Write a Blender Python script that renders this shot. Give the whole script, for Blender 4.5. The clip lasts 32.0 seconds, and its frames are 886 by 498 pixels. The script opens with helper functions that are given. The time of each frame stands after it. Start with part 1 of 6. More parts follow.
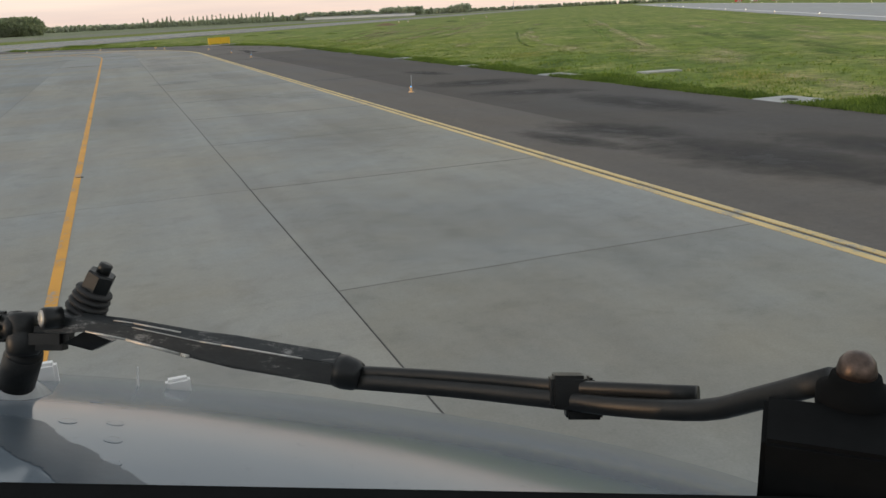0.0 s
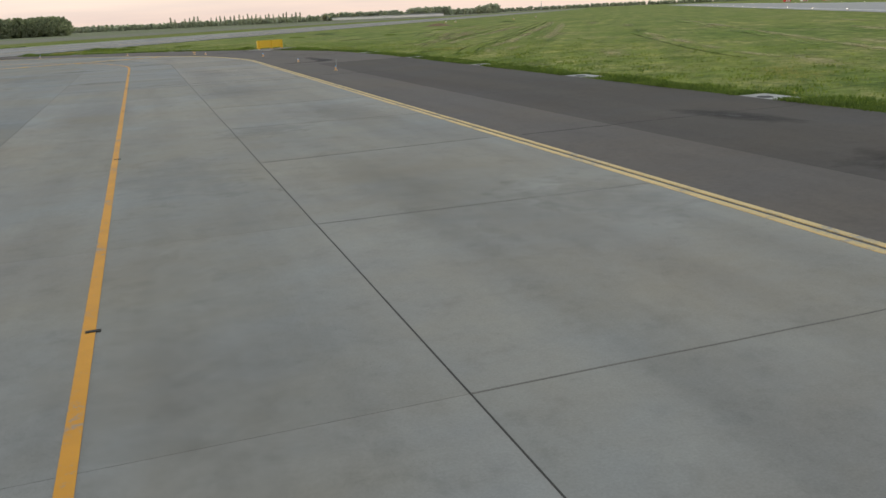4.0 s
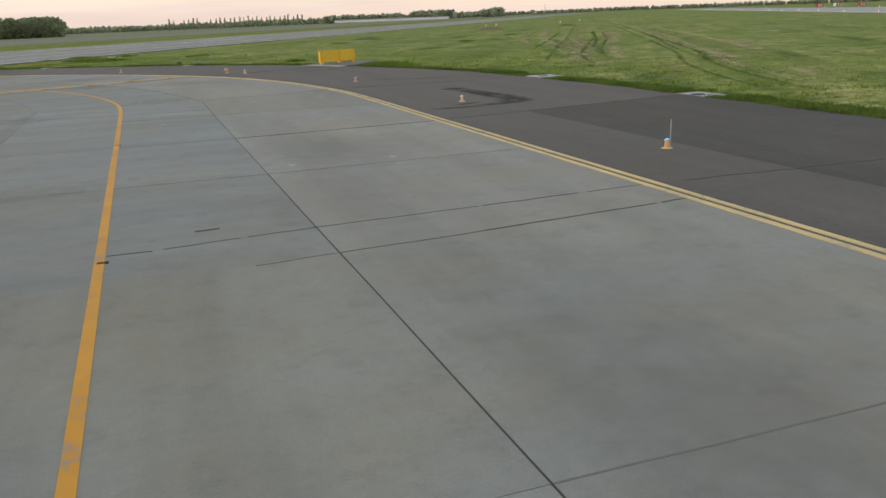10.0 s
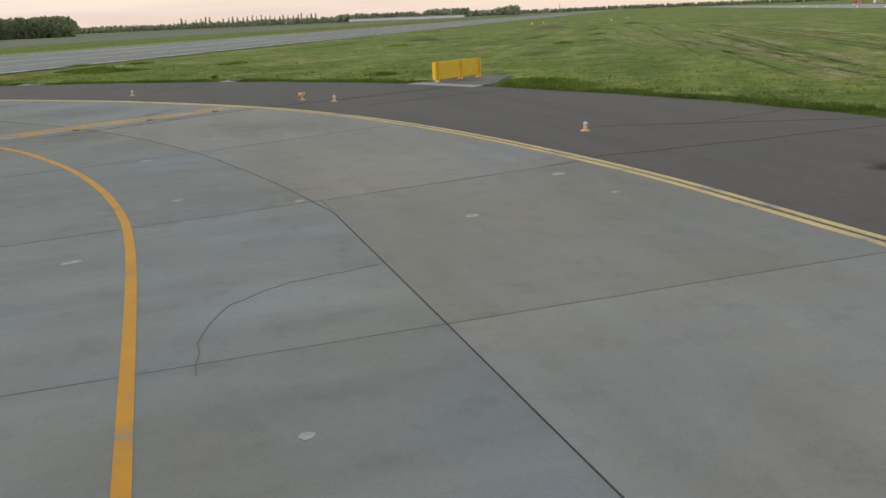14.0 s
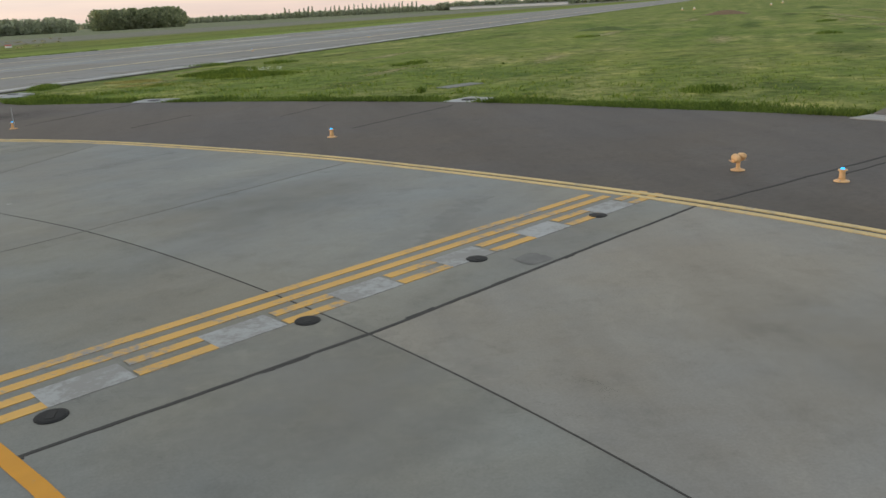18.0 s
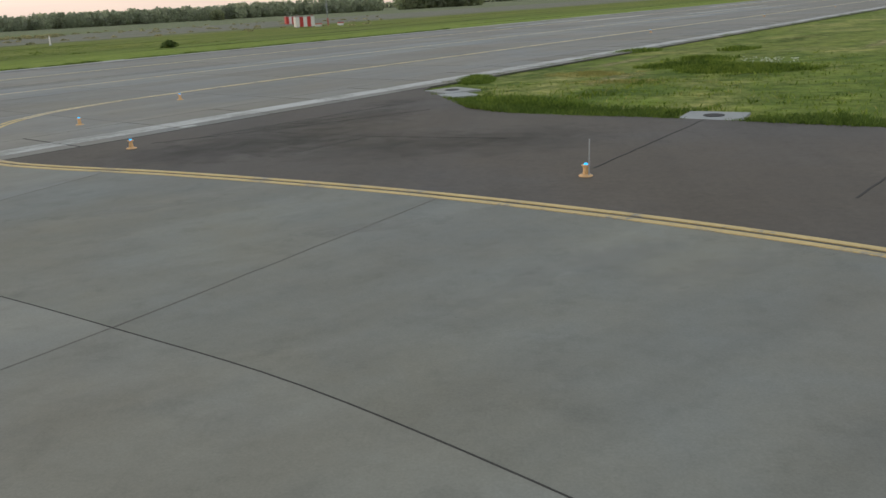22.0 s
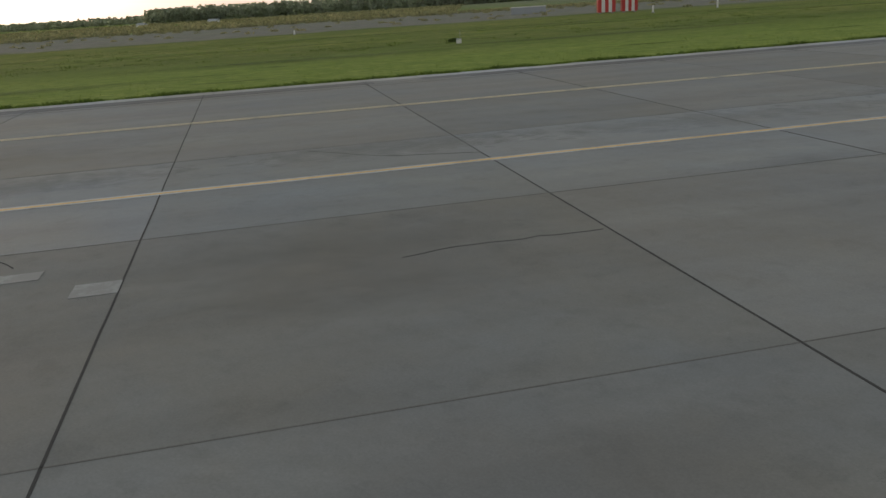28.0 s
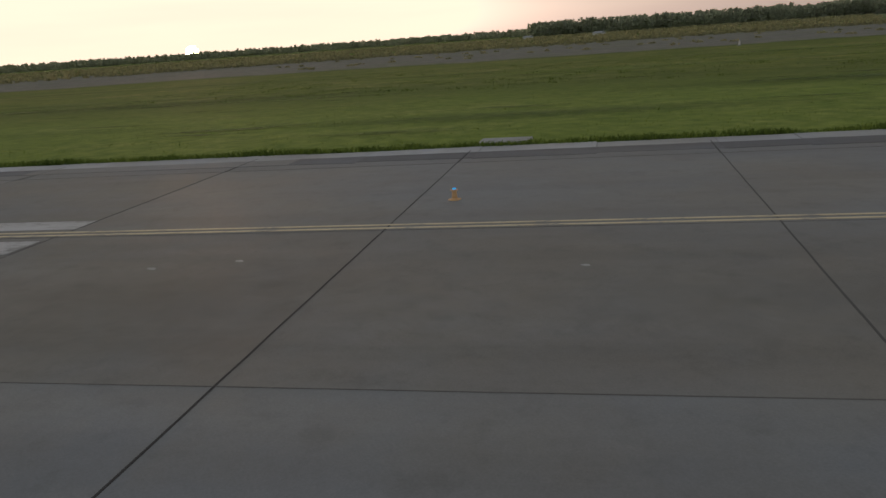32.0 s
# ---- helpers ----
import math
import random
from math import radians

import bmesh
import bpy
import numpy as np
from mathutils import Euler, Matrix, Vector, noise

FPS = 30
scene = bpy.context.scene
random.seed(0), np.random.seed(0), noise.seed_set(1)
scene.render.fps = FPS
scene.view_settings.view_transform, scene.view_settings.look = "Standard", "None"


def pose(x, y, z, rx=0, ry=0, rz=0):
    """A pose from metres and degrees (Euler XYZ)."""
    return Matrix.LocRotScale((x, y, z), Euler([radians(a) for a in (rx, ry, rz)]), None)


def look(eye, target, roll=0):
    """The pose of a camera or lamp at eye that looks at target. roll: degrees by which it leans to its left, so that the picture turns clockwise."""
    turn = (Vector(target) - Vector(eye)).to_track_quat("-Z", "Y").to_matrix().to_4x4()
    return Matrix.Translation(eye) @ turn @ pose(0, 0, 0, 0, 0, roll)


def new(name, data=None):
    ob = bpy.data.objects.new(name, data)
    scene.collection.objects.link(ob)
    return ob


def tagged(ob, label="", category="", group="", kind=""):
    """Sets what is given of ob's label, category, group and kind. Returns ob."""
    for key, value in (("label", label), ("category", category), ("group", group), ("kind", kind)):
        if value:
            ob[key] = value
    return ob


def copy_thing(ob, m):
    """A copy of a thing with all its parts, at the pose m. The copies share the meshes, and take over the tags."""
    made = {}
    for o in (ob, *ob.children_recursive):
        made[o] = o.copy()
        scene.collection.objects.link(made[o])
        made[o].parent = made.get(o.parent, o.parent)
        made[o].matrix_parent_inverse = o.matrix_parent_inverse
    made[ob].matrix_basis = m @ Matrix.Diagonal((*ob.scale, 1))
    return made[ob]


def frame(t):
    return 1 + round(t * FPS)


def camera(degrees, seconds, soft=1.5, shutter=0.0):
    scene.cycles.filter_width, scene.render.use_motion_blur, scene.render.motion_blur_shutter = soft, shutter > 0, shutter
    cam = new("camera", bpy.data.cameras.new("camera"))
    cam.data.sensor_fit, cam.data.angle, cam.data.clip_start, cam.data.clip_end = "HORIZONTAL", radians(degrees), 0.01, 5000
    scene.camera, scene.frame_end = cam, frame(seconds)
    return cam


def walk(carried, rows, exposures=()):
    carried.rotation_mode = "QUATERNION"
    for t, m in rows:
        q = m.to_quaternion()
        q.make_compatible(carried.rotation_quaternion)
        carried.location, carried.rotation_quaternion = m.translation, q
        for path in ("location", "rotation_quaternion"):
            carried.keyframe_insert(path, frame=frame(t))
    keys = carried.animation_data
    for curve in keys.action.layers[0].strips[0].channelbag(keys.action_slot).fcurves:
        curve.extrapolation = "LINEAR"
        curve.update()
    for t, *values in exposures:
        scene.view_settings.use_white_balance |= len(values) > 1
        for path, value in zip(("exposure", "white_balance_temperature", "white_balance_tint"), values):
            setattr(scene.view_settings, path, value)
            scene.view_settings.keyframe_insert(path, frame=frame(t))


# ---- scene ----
EYE_Z = 3.454
# seconds, x, y, yaw, pitch, roll of the eye, which rides 3.454 m over the pavement
WAY = (
    (0, 1.208, 0.000, -21.566, -16.247, 2.450),
    (0.5, 1.231, 3.151, -21.315, -16.244, 2.436),
    (1, 1.228, 6.281, -21.064, -16.239, 2.405),
    (1.5, 1.197, 9.384, -20.817, -16.232, 2.387),
    (2, 1.143, 12.477, -20.594, -16.226, 2.392),
    (2.5, 1.085, 15.595, -20.398, -16.218, 2.413),
    (3, 1.036, 18.726, -20.203, -16.200, 2.428),
    (3.5, 1.031, 21.865, -20.060, -16.160, 2.397),
    (4, 1.005, 25.002, -19.957, -16.142, 2.389),
    (4.5, 0.985, 28.144, -19.951, -16.136, 2.376),
    (5, 0.976, 31.296, -19.990, -16.130, 2.355),
    (5.5, 0.984, 34.463, -20.022, -16.110, 2.320),
    (6, 1.022, 37.634, -20.055, -16.075, 2.255),
    (6.5, 1.019, 40.813, -20.045, -16.047, 2.235),
    (7, 0.976, 43.997, -20.079, -16.024, 2.229),
    (7.5, 0.948, 47.185, -20.101, -16.004, 2.200),
    (8, 0.960, 50.405, -20.103, -15.979, 2.145),
    (8.5, 0.940, 53.641, -20.112, -15.965, 2.124),
    (9, 0.937, 56.857, -20.126, -15.960, 2.112),
    (9.5, 0.951, 60.039, -20.127, -15.942, 2.046),
    (10, 0.948, 63.189, -20.104, -15.926, 2.007),
    (10.5, 0.931, 66.326, -20.080, -15.922, 2.039),
    (11, 0.883, 69.471, -20.094, -15.921, 2.079),
    (11.5, 0.855, 72.595, -20.025, -15.939, 2.111),
    (12, 0.818, 75.720, -19.961, -15.983, 2.162),
    (12.5, 0.833, 78.905, -19.901, -16.012, 2.222),
    (13, 0.833, 82.084, -19.800, -16.011, 2.232),
    (13.5, 0.742, 85.245, -19.669, -15.992, 2.174),
    (14, 0.628, 88.379, -19.402, -15.990, 2.159),
    (14.5, 0.485, 91.455, -19.077, -16.048, 2.203),
    (15, 0.305, 94.534, -18.812, -16.056, 2.197),
    (15.5, 0.027, 97.538, -18.497, -16.049, 2.175),
    (16, -0.338, 100.433, -17.958, -16.064, 2.179),
    (16.5, -0.782, 103.187, -17.024, -16.137, 2.247),
    (17, -1.228, 105.909, -15.969, -16.235, 2.327),
    (17.5, -1.741, 108.532, -14.644, -16.369, 2.473),
    (18, -2.439, 111.138, -12.936, -16.508, 2.620),
    (18.5, -3.219, 113.487, -11.044, -16.608, 2.702),
    (19, -4.163, 115.757, -8.900, -16.695, 2.735),
    (19.5, -5.196, 117.907, -6.723, -16.778, 2.752),
    (20, -6.332, 119.983, -4.457, -16.874, 2.814),
    (20.5, -7.587, 121.942, -2.069, -16.986, 2.857),
    (21, -8.858, 123.624, 0.473, -17.037, 2.810),
    (21.5, -10.328, 125.255, 3.234, -17.010, 2.785),
    (22, -11.948, 126.908, 6.127, -16.952, 2.811),
    (22.5, -13.660, 128.544, 9.018, -16.914, 2.887),
    (23, -15.507, 130.131, 12.101, -16.935, 3.027),
    (23.5, -17.362, 131.582, 14.986, -16.980, 3.134),
    (24, -19.237, 132.786, 18.024, -17.013, 3.171),
    (24.5, -21.234, 133.829, 21.263, -17.021, 3.184),
    (25, -23.322, 134.724, 24.574, -16.999, 3.201),
    (25.5, -25.442, 135.519, 27.844, -17.017, 3.241),
    (26, -27.601, 136.181, 31.054, -17.084, 3.287),
    (26.5, -29.785, 136.741, 34.260, -17.119, 3.344),
    (27, -32.001, 137.263, 37.459, -17.149, 3.375),
    (27.5, -34.278, 137.608, 40.630, -17.150, 3.383),
    (28, -36.570, 137.775, 43.758, -17.137, 3.392),
    (28.5, -38.832, 137.761, 46.826, -17.126, 3.427),
    (29, -41.045, 137.705, 49.847, -17.131, 3.488),
    (29.5, -43.295, 137.554, 52.893, -17.119, 3.538),
    (30, -45.462, 137.249, 55.918, -17.118, 3.612),
    (30.5, -47.683, 136.861, 58.868, -17.093, 3.665),
    (31, -49.873, 136.357, 61.825, -17.039, 3.665),
    (31.5, -52.037, 135.741, 64.724, -17.023, 3.648),
    (31.6, -52.536, 135.577, 65.180, -17.000, 3.640),
    (31.8, -53.392, 135.296, 66.600, -15.800, 3.760),
    (32, -54.173, 135.045, 68.239, -14.682, 3.965),
)
cam = camera(56.96, 32.0, soft=1.5)
walk(cam, [(t, pose(x, y, EYE_Z, 90 + pitch, roll, yaw)) for t, x, y, yaw, pitch, roll in WAY],
     exposures=((0, 0.04, 6450, 9), (9, 0.03, 6430, 9), (13, 0.0, 6440, 9), (19, -0.04, 6430, 9), (23, -0.20, 6400, 8), (26, -0.58, 6420, 7), (29, -0.95, 6450, 10), (31, -1.36, 6480, 13), (32, -1.34, 6480, 14)))

# ---- sky and sun ----
SUN_YAW, SUN_UP = 84.9, 1.2
world = bpy.data.worlds.new("dusk")
scene.world = world
world.use_nodes = True
wt = world.node_tree
sky = wt.nodes.new("ShaderNodeTexSky")
sky.sky_type = "NISHITA"
sky.sun_disc = False
sky.sun_elevation = radians(3.0)
sky.sun_rotation = radians(-SUN_YAW)
sky.air_density, sky.dust_density, sky.ozone_density = 1.0, 1.2, 2.0
# high evening haze, lit evenly: pale pink low down, grey-blue overhead
geo = wt.nodes.new("ShaderNodeTexCoord")
cut = wt.nodes.new("ShaderNodeSeparateXYZ")
wt.links.new(geo.outputs["Generated"], cut.inputs[0])
haze = wt.nodes.new("ShaderNodeValToRGB")
for at, colour in ((0.06, (0.84, 0.73, 0.68)), (0.16, (0.74, 0.71, 0.67)), (0.45, (0.62, 0.63, 0.60))):
    e = haze.color_ramp.elements.new(at)
    e.color = (*colour, 1)
haze.color_ramp.elements[0].color = (0.92, 0.73, 0.64, 1)
haze.color_ramp.elements[-1].color = (0.56, 0.58, 0.57, 1)
wt.links.new(cut.outputs["Z"], haze.inputs[0])
scaled = wt.nodes.new("ShaderNodeVectorMath")
scaled.operation = "MULTIPLY_ADD"
scaled.inputs[1].default_value = (7.6, 7.6, 7.6)
drawn = wt.nodes.new("ShaderNodeMapping")
drawn.inputs["Scale"].default_value = (2.2, 2.2, 26.0)
wt.links.new(geo.outputs["Generated"], drawn.inputs[0])
cloud = wt.nodes.new("ShaderNodeTexNoise")
cloud.inputs["Scale"].default_value, cloud.inputs["Detail"].default_value = 1.6, 6.0
wt.links.new(drawn.outputs[0], cloud.inputs["Vector"])
streaks = wt.nodes.new("ShaderNodeValToRGB")
streaks.color_ramp.elements[0].position, streaks.color_ramp.elements[0].color = 0.36, (0.86, 0.86, 0.90, 1)
streaks.color_ramp.elements[1].position, streaks.color_ramp.elements[1].color = 0.62, (1.06, 1.03, 1.0, 1)
wt.links.new(cloud.outputs[0], streaks.inputs[0])
thin = wt.nodes.new("ShaderNodeVectorMath")
thin.operation = "MULTIPLY"
wt.links.new(haze.outputs[0], thin.inputs[0])
wt.links.new(streaks.outputs[0], thin.inputs[1])
wt.links.new(thin.outputs[0], scaled.inputs[0])
milky = wt.nodes.new("ShaderNodeHueSaturation")
milky.inputs["Saturation"].default_value = 0.50
milky.inputs["Value"].default_value = 1.9
wt.links.new(sky.outputs[0], milky.inputs["Color"])
veil = wt.nodes.new("ShaderNodeVectorMath")
veil.operation = "MINIMUM"
veil.inputs[1].default_value = (21.0, 16.2, 11.4)
wt.links.new(milky.outputs[0], veil.inputs[0])
wt.links.new(veil.outputs[0], scaled.inputs[2])
wt.nodes["Background"].inputs["Strength"].default_value = 0.115
wt.links.new(scaled.outputs[0], wt.nodes["Background"].inputs["Color"])
sun_data = bpy.data.lights.new("sun", "SUN")
sun_data.energy, sun_data.angle, sun_data.color = 0.6, radians(0.6), (1.0, 0.62, 0.34)
sun = new("sun", sun_data)
SUN_WAY = Vector((-math.sin(radians(SUN_YAW)), math.cos(radians(SUN_YAW)), math.tan(radians(SUN_UP)))).normalized()
sun.matrix_world = look(SUN_WAY * 50, (0, 0, 0))


# ---- materials ----
def shader(name, rough=0.8, metal=0.0, spec=0.5):
    m = bpy.data.materials.new(name)
    m.use_nodes = True
    b = m.node_tree.nodes["Principled BSDF"]
    b.inputs["Roughness"].default_value = rough
    b.inputs["Metallic"].default_value = metal
    b.inputs["Specular IOR Level"].default_value = spec
    return m, m.node_tree, b


def node(nt, kind, **sets):
    n = nt.nodes.new(kind)
    for k, v in sets.items():
        n.inputs[k.replace("_", " ")].default_value = v
    return n


def noise_tex(nt, scale, detail=5.0, rough=0.6, stretch=None, turn=0.0):
    """Noise in metres of the world, drawn out along a line that lies turn degrees clockwise from +y."""
    geo = nt.nodes.new("ShaderNodeNewGeometry")
    mp = nt.nodes.new("ShaderNodeMapping")
    mp.vector_type = "TEXTURE"
    mp.inputs["Rotation"].default_value = (0, 0, radians(-turn))
    mp.inputs["Scale"].default_value = tuple(1 / q for q in stretch or (1, 1, 1))
    n = node(nt, "ShaderNodeTexNoise", Scale=scale, Detail=detail, Roughness=rough)
    nt.links.new(geo.outputs["Position"], mp.inputs["Vector"])
    nt.links.new(mp.outputs[0], n.inputs["Vector"])
    return n


def ramp(nt, source, stops):
    r = nt.nodes.new("ShaderNodeValToRGB")
    while len(r.color_ramp.elements) < len(stops):
        r.color_ramp.elements.new(0.5)
    for e, (at, c) in zip(r.color_ramp.elements, stops):
        e.position = at
        e.color = (*c, 1) if len(c) == 3 else c
    nt.links.new(source, r.inputs[0])
    return r


def mix(nt, kind, fac, a, b):
    m = nt.nodes.new("ShaderNodeMix")
    m.data_type, m.blend_type = "RGBA", kind
    for socket, v in ((m.inputs[0], fac), (m.inputs[6], a), (m.inputs[7], b)):
        if isinstance(v, (int, float)):
            socket.default_value = v
        elif isinstance(v, tuple):
            socket.default_value = (*v, 1)
        else:
            nt.links.new(v, socket)
    return m.outputs[2]


def bump(nt, b, height, strength, distance):
    n = node(nt, "ShaderNodeBump", Strength=strength, Distance=distance)
    nt.links.new(height, n.inputs["Height"])
    nt.links.new(n.outputs[0], b.inputs["Normal"])


def grey(v, tint=(1, 1, 1)):
    return tuple(v * c for c in tint)


def paved(name, base, tint, rough=0.75, spread=0.16, streak_turn=0.0, spec=0.35):
    """Concrete or asphalt: cloudy stains, long tyre-rubbed streaks, fine grain, and a tone of its own for each slab."""
    m, nt, b = shader(name, rough, spec=spec)
    cloud = noise_tex(nt, 0.22, 6, 0.62)
    streak = noise_tex(nt, 0.5, 4, 0.6, (1.0, 0.09, 1.0), streak_turn)
    grain = noise_tex(nt, 34, 4, 0.7)
    blot = noise_tex(nt, 1.4, 7, 0.68)
    c = ramp(nt, cloud.outputs[0], [(0.30, grey(base * (1 - spread), (tint[0] * 1.03, tint[1] * 0.99, tint[2] * 0.95))), (0.52, grey(base, tint)), (0.72, grey(base * (1 + spread), (tint[0] * 0.97, tint[1], tint[2] * 1.04)))]).outputs[0]
    s = ramp(nt, streak.outputs[0], [(0.35, grey(0.84)), (0.6, grey(1.06))]).outputs[0]
    c = mix(nt, "MULTIPLY", 0.8, c, s)
    s = ramp(nt, blot.outputs[0], [(0.33, grey(0.80)), (0.46, grey(1.0)), (0.70, grey(1.08))]).outputs[0]
    c = mix(nt, "MULTIPLY", 0.6, c, s)
    # dusty brown patches, and pale scuffed wisps
    dust = noise_tex(nt, 0.13, 5, 0.66)
    s = ramp(nt, dust.outputs[0], [(0.38, (0.955, 1.0, 1.07)), (0.62, (1.03, 1.0, 0.94))]).outputs[0]
    c = mix(nt, "MULTIPLY", 1.0, c, s)
    wisp = noise_tex(nt, 0.8, 7, 0.72, (1.0, 0.35, 1.0), streak_turn + 24)
    s = ramp(nt, wisp.outputs[0], [(0.56, grey(1.0)), (0.70, grey(1.13))]).outputs[0]
    c = mix(nt, "MULTIPLY", 0.8, c, s)
    g = ramp(nt, grain.outputs[0], [(0.3, grey(0.86)), (0.7, grey(1.12))]).outputs[0]
    c = mix(nt, "MULTIPLY", 0.7, c, g)
    fleck = noise_tex(nt, 6.5, 7, 0.72)
    g = ramp(nt, fleck.outputs[0], [(0.34, grey(0.84)), (0.5, grey(1.0)), (0.68, grey(1.13))]).outputs[0]
    c = mix(nt, "MULTIPLY", 0.85 if base < 0.15 else 0.3, c, g)
    info = nt.nodes.new("ShaderNodeObjectInfo")
    tone = ramp(nt, info.outputs["Random"], [(0.0, grey(0.90, (1.0, 1.0, 0.98))), (1.0, grey(1.08, (0.99, 1.0, 1.02)))]).outputs[0]
    c = mix(nt, "MULTIPLY", 1.0, c, tone)
    nt.links.new(c, b.inputs["Base Color"])
    r = ramp(nt, cloud.outputs[0], [(0.3, grey(rough - 0.12)), (0.7, grey(min(1, rough + 0.1)))]).outputs[0]
    nt.links.new(r, b.inputs["Roughness"])
    bump(nt, b, grain.outputs[0], 0.35, 0.004)
    return m


def painted(name, colour, ground, wear=0.45, rough=0.6, drawn=None):
    """Road paint, worn through to the pavement in flecks."""
    m, nt, b = shader(name, rough, spec=0.4)
    fleck = noise_tex(nt, 9, 8, 0.75, drawn, RUNWAY_TURN)
    wide = noise_tex(nt, 0.9, 4, 0.6, drawn, RUNWAY_TURN)
    add = nt.nodes.new("ShaderNodeMath")
    add.operation = "MULTIPLY"
    nt.links.new(fleck.outputs[0], add.inputs[0])
    nt.links.new(wide.outputs[0], add.inputs[1])
    keep = ramp(nt, add.outputs[0], [(wear * 0.40, (0, 0, 0)), (wear * 0.40 + 0.07, (1, 1, 1))]).outputs[0]
    shade = ramp(nt, wide.outputs[0], [(0.3, tuple(0.86 * c for c in colour)), (0.7, tuple(1.08 * c for c in colour))]).outputs[0]
    nt.links.new(mix(nt, "MIX", keep, ground, shade), b.inputs["Base Color"])
    bump(nt, b, fleck.outputs[0], 0.2, 0.003)
    return m


def plain(name, colour, rough=0.6, metal=0.0, wear=0.12, scale=18.0, spec=0.5):
    m, nt, b = shader(name, rough, metal, spec)
    n = noise_tex(nt, scale, 6, 0.65)
    c = ramp(nt, n.outputs[0], [(0.3, tuple(c * (1 - wear) for c in colour)), (0.7, tuple(min(1, c * (1 + wear)) for c in colour))]).outputs[0]
    nt.links.new(c, b.inputs["Base Color"])
    bump(nt, b, n.outputs[0], 0.12, 0.002)
    return m


def glowing(name, colour, strength):
    m, nt, b = shader(name, 0.2)
    b.inputs["Base Color"].default_value = (*colour, 1)
    b.inputs["Emission Color"].default_value = (*colour, 1)
    b.inputs["Emission Strength"].default_value = strength
    return m


RUNWAY_TURN = 32.86          # degrees from +y to the parallel taxiway's line, clockwise
CONCRETE = paved("concrete", 0.262, (1.0, 0.985, 0.895), 0.74, 0.15)
CONCRETE_WARM = paved("warm_concrete", 0.268, (1.02, 0.98, 0.885), 0.74, 0.12)
CONCRETE_BLUE = paved("bluish_concrete", 0.240, (0.97, 0.985, 0.935), 0.72, 0.17, 90.0)
CONCRETE_BEND = paved("greenish_concrete", 0.248, (0.985, 0.99, 0.90), 0.74, 0.15, 45.0)
CONCRETE_2 = paved("old_concrete", 0.226, (1.0, 0.975, 0.90), 0.70, 0.17, RUNWAY_TURN, 0.5)
CONCRETE_3 = paved("scrubbed_concrete", 0.252, (0.965, 0.985, 0.965), 0.68, 0.14, RUNWAY_TURN, 0.5)
CONCRETE_OLD = paved("darker_concrete", 0.232, (0.97, 0.99, 0.93), 0.74, 0.16)
ASPHALT = paved("asphalt", 0.083, (1.0, 0.895, 0.815), 0.9, 0.27)
ASPHALT_OLD = paved("worn_asphalt", 0.097, (1.03, 0.89, 0.775), 0.78, 0.26, 0.0, 0.45)
PATCH_DARK = paved("patched_concrete", 0.178, (1.0, 0.97, 0.96), 0.8, 0.15, RUNWAY_TURN)
EDGE_PALE = paved("pale_edge_concrete", 0.47, (1.0, 0.99, 0.96), 0.75, 0.2, RUNWAY_TURN)
PAD_OLD = paved("stained_pad_concrete", 0.20, (1.05, 0.97, 0.93), 0.85, 0.35)
PAD = paved("pad_concrete", 0.40, (1.0, 1.0, 0.97), 0.8, 0.18)
JOINT = plain("joint_filler", (0.05, 0.049, 0.047), 0.9)
JOINT_MID = plain("joint_dusty", (0.10, 0.098, 0.092), 0.9)
JOINT_PALE = plain("joint_worn", (0.170, 0.165, 0.152), 0.9)
CONC_FLAT, ASPH_FLAT = (0.27, 0.27, 0.26), (0.11, 0.106, 0.10)
ORANGE = painted("centreline_paint", (0.64, 0.30, 0.022), CONC_FLAT, 0.34)
YELLOW_2 = painted("pale_yellow_paint", (0.78, 0.52, 0.20), CONC_FLAT, 0.34)
HOLD_PAINT = painted("holding_line_paint", (0.66, 0.395, 0.10), CONC_FLAT, 0.40)
OLD_MARK = painted("worn_pale_paint", (0.33, 0.34, 0.335), CONC_FLAT, 0.55)
YELLOW = painted("edge_paint", (0.63, 0.485, 0.225), CONC_FLAT, 0.36)
YELLOW_OLD = painted("old_yellow_paint", (0.70, 0.595, 0.385), CONC_FLAT, 0.38)
WHITE = painted("white_paint", (0.50, 0.51, 0.51), CONC_FLAT, 0.46, drawn=(1.0, 0.40, 1.0))
PALE_PATCH = painted("pale_paint", (0.38, 0.395, 0.40), CONC_FLAT, 0.50)


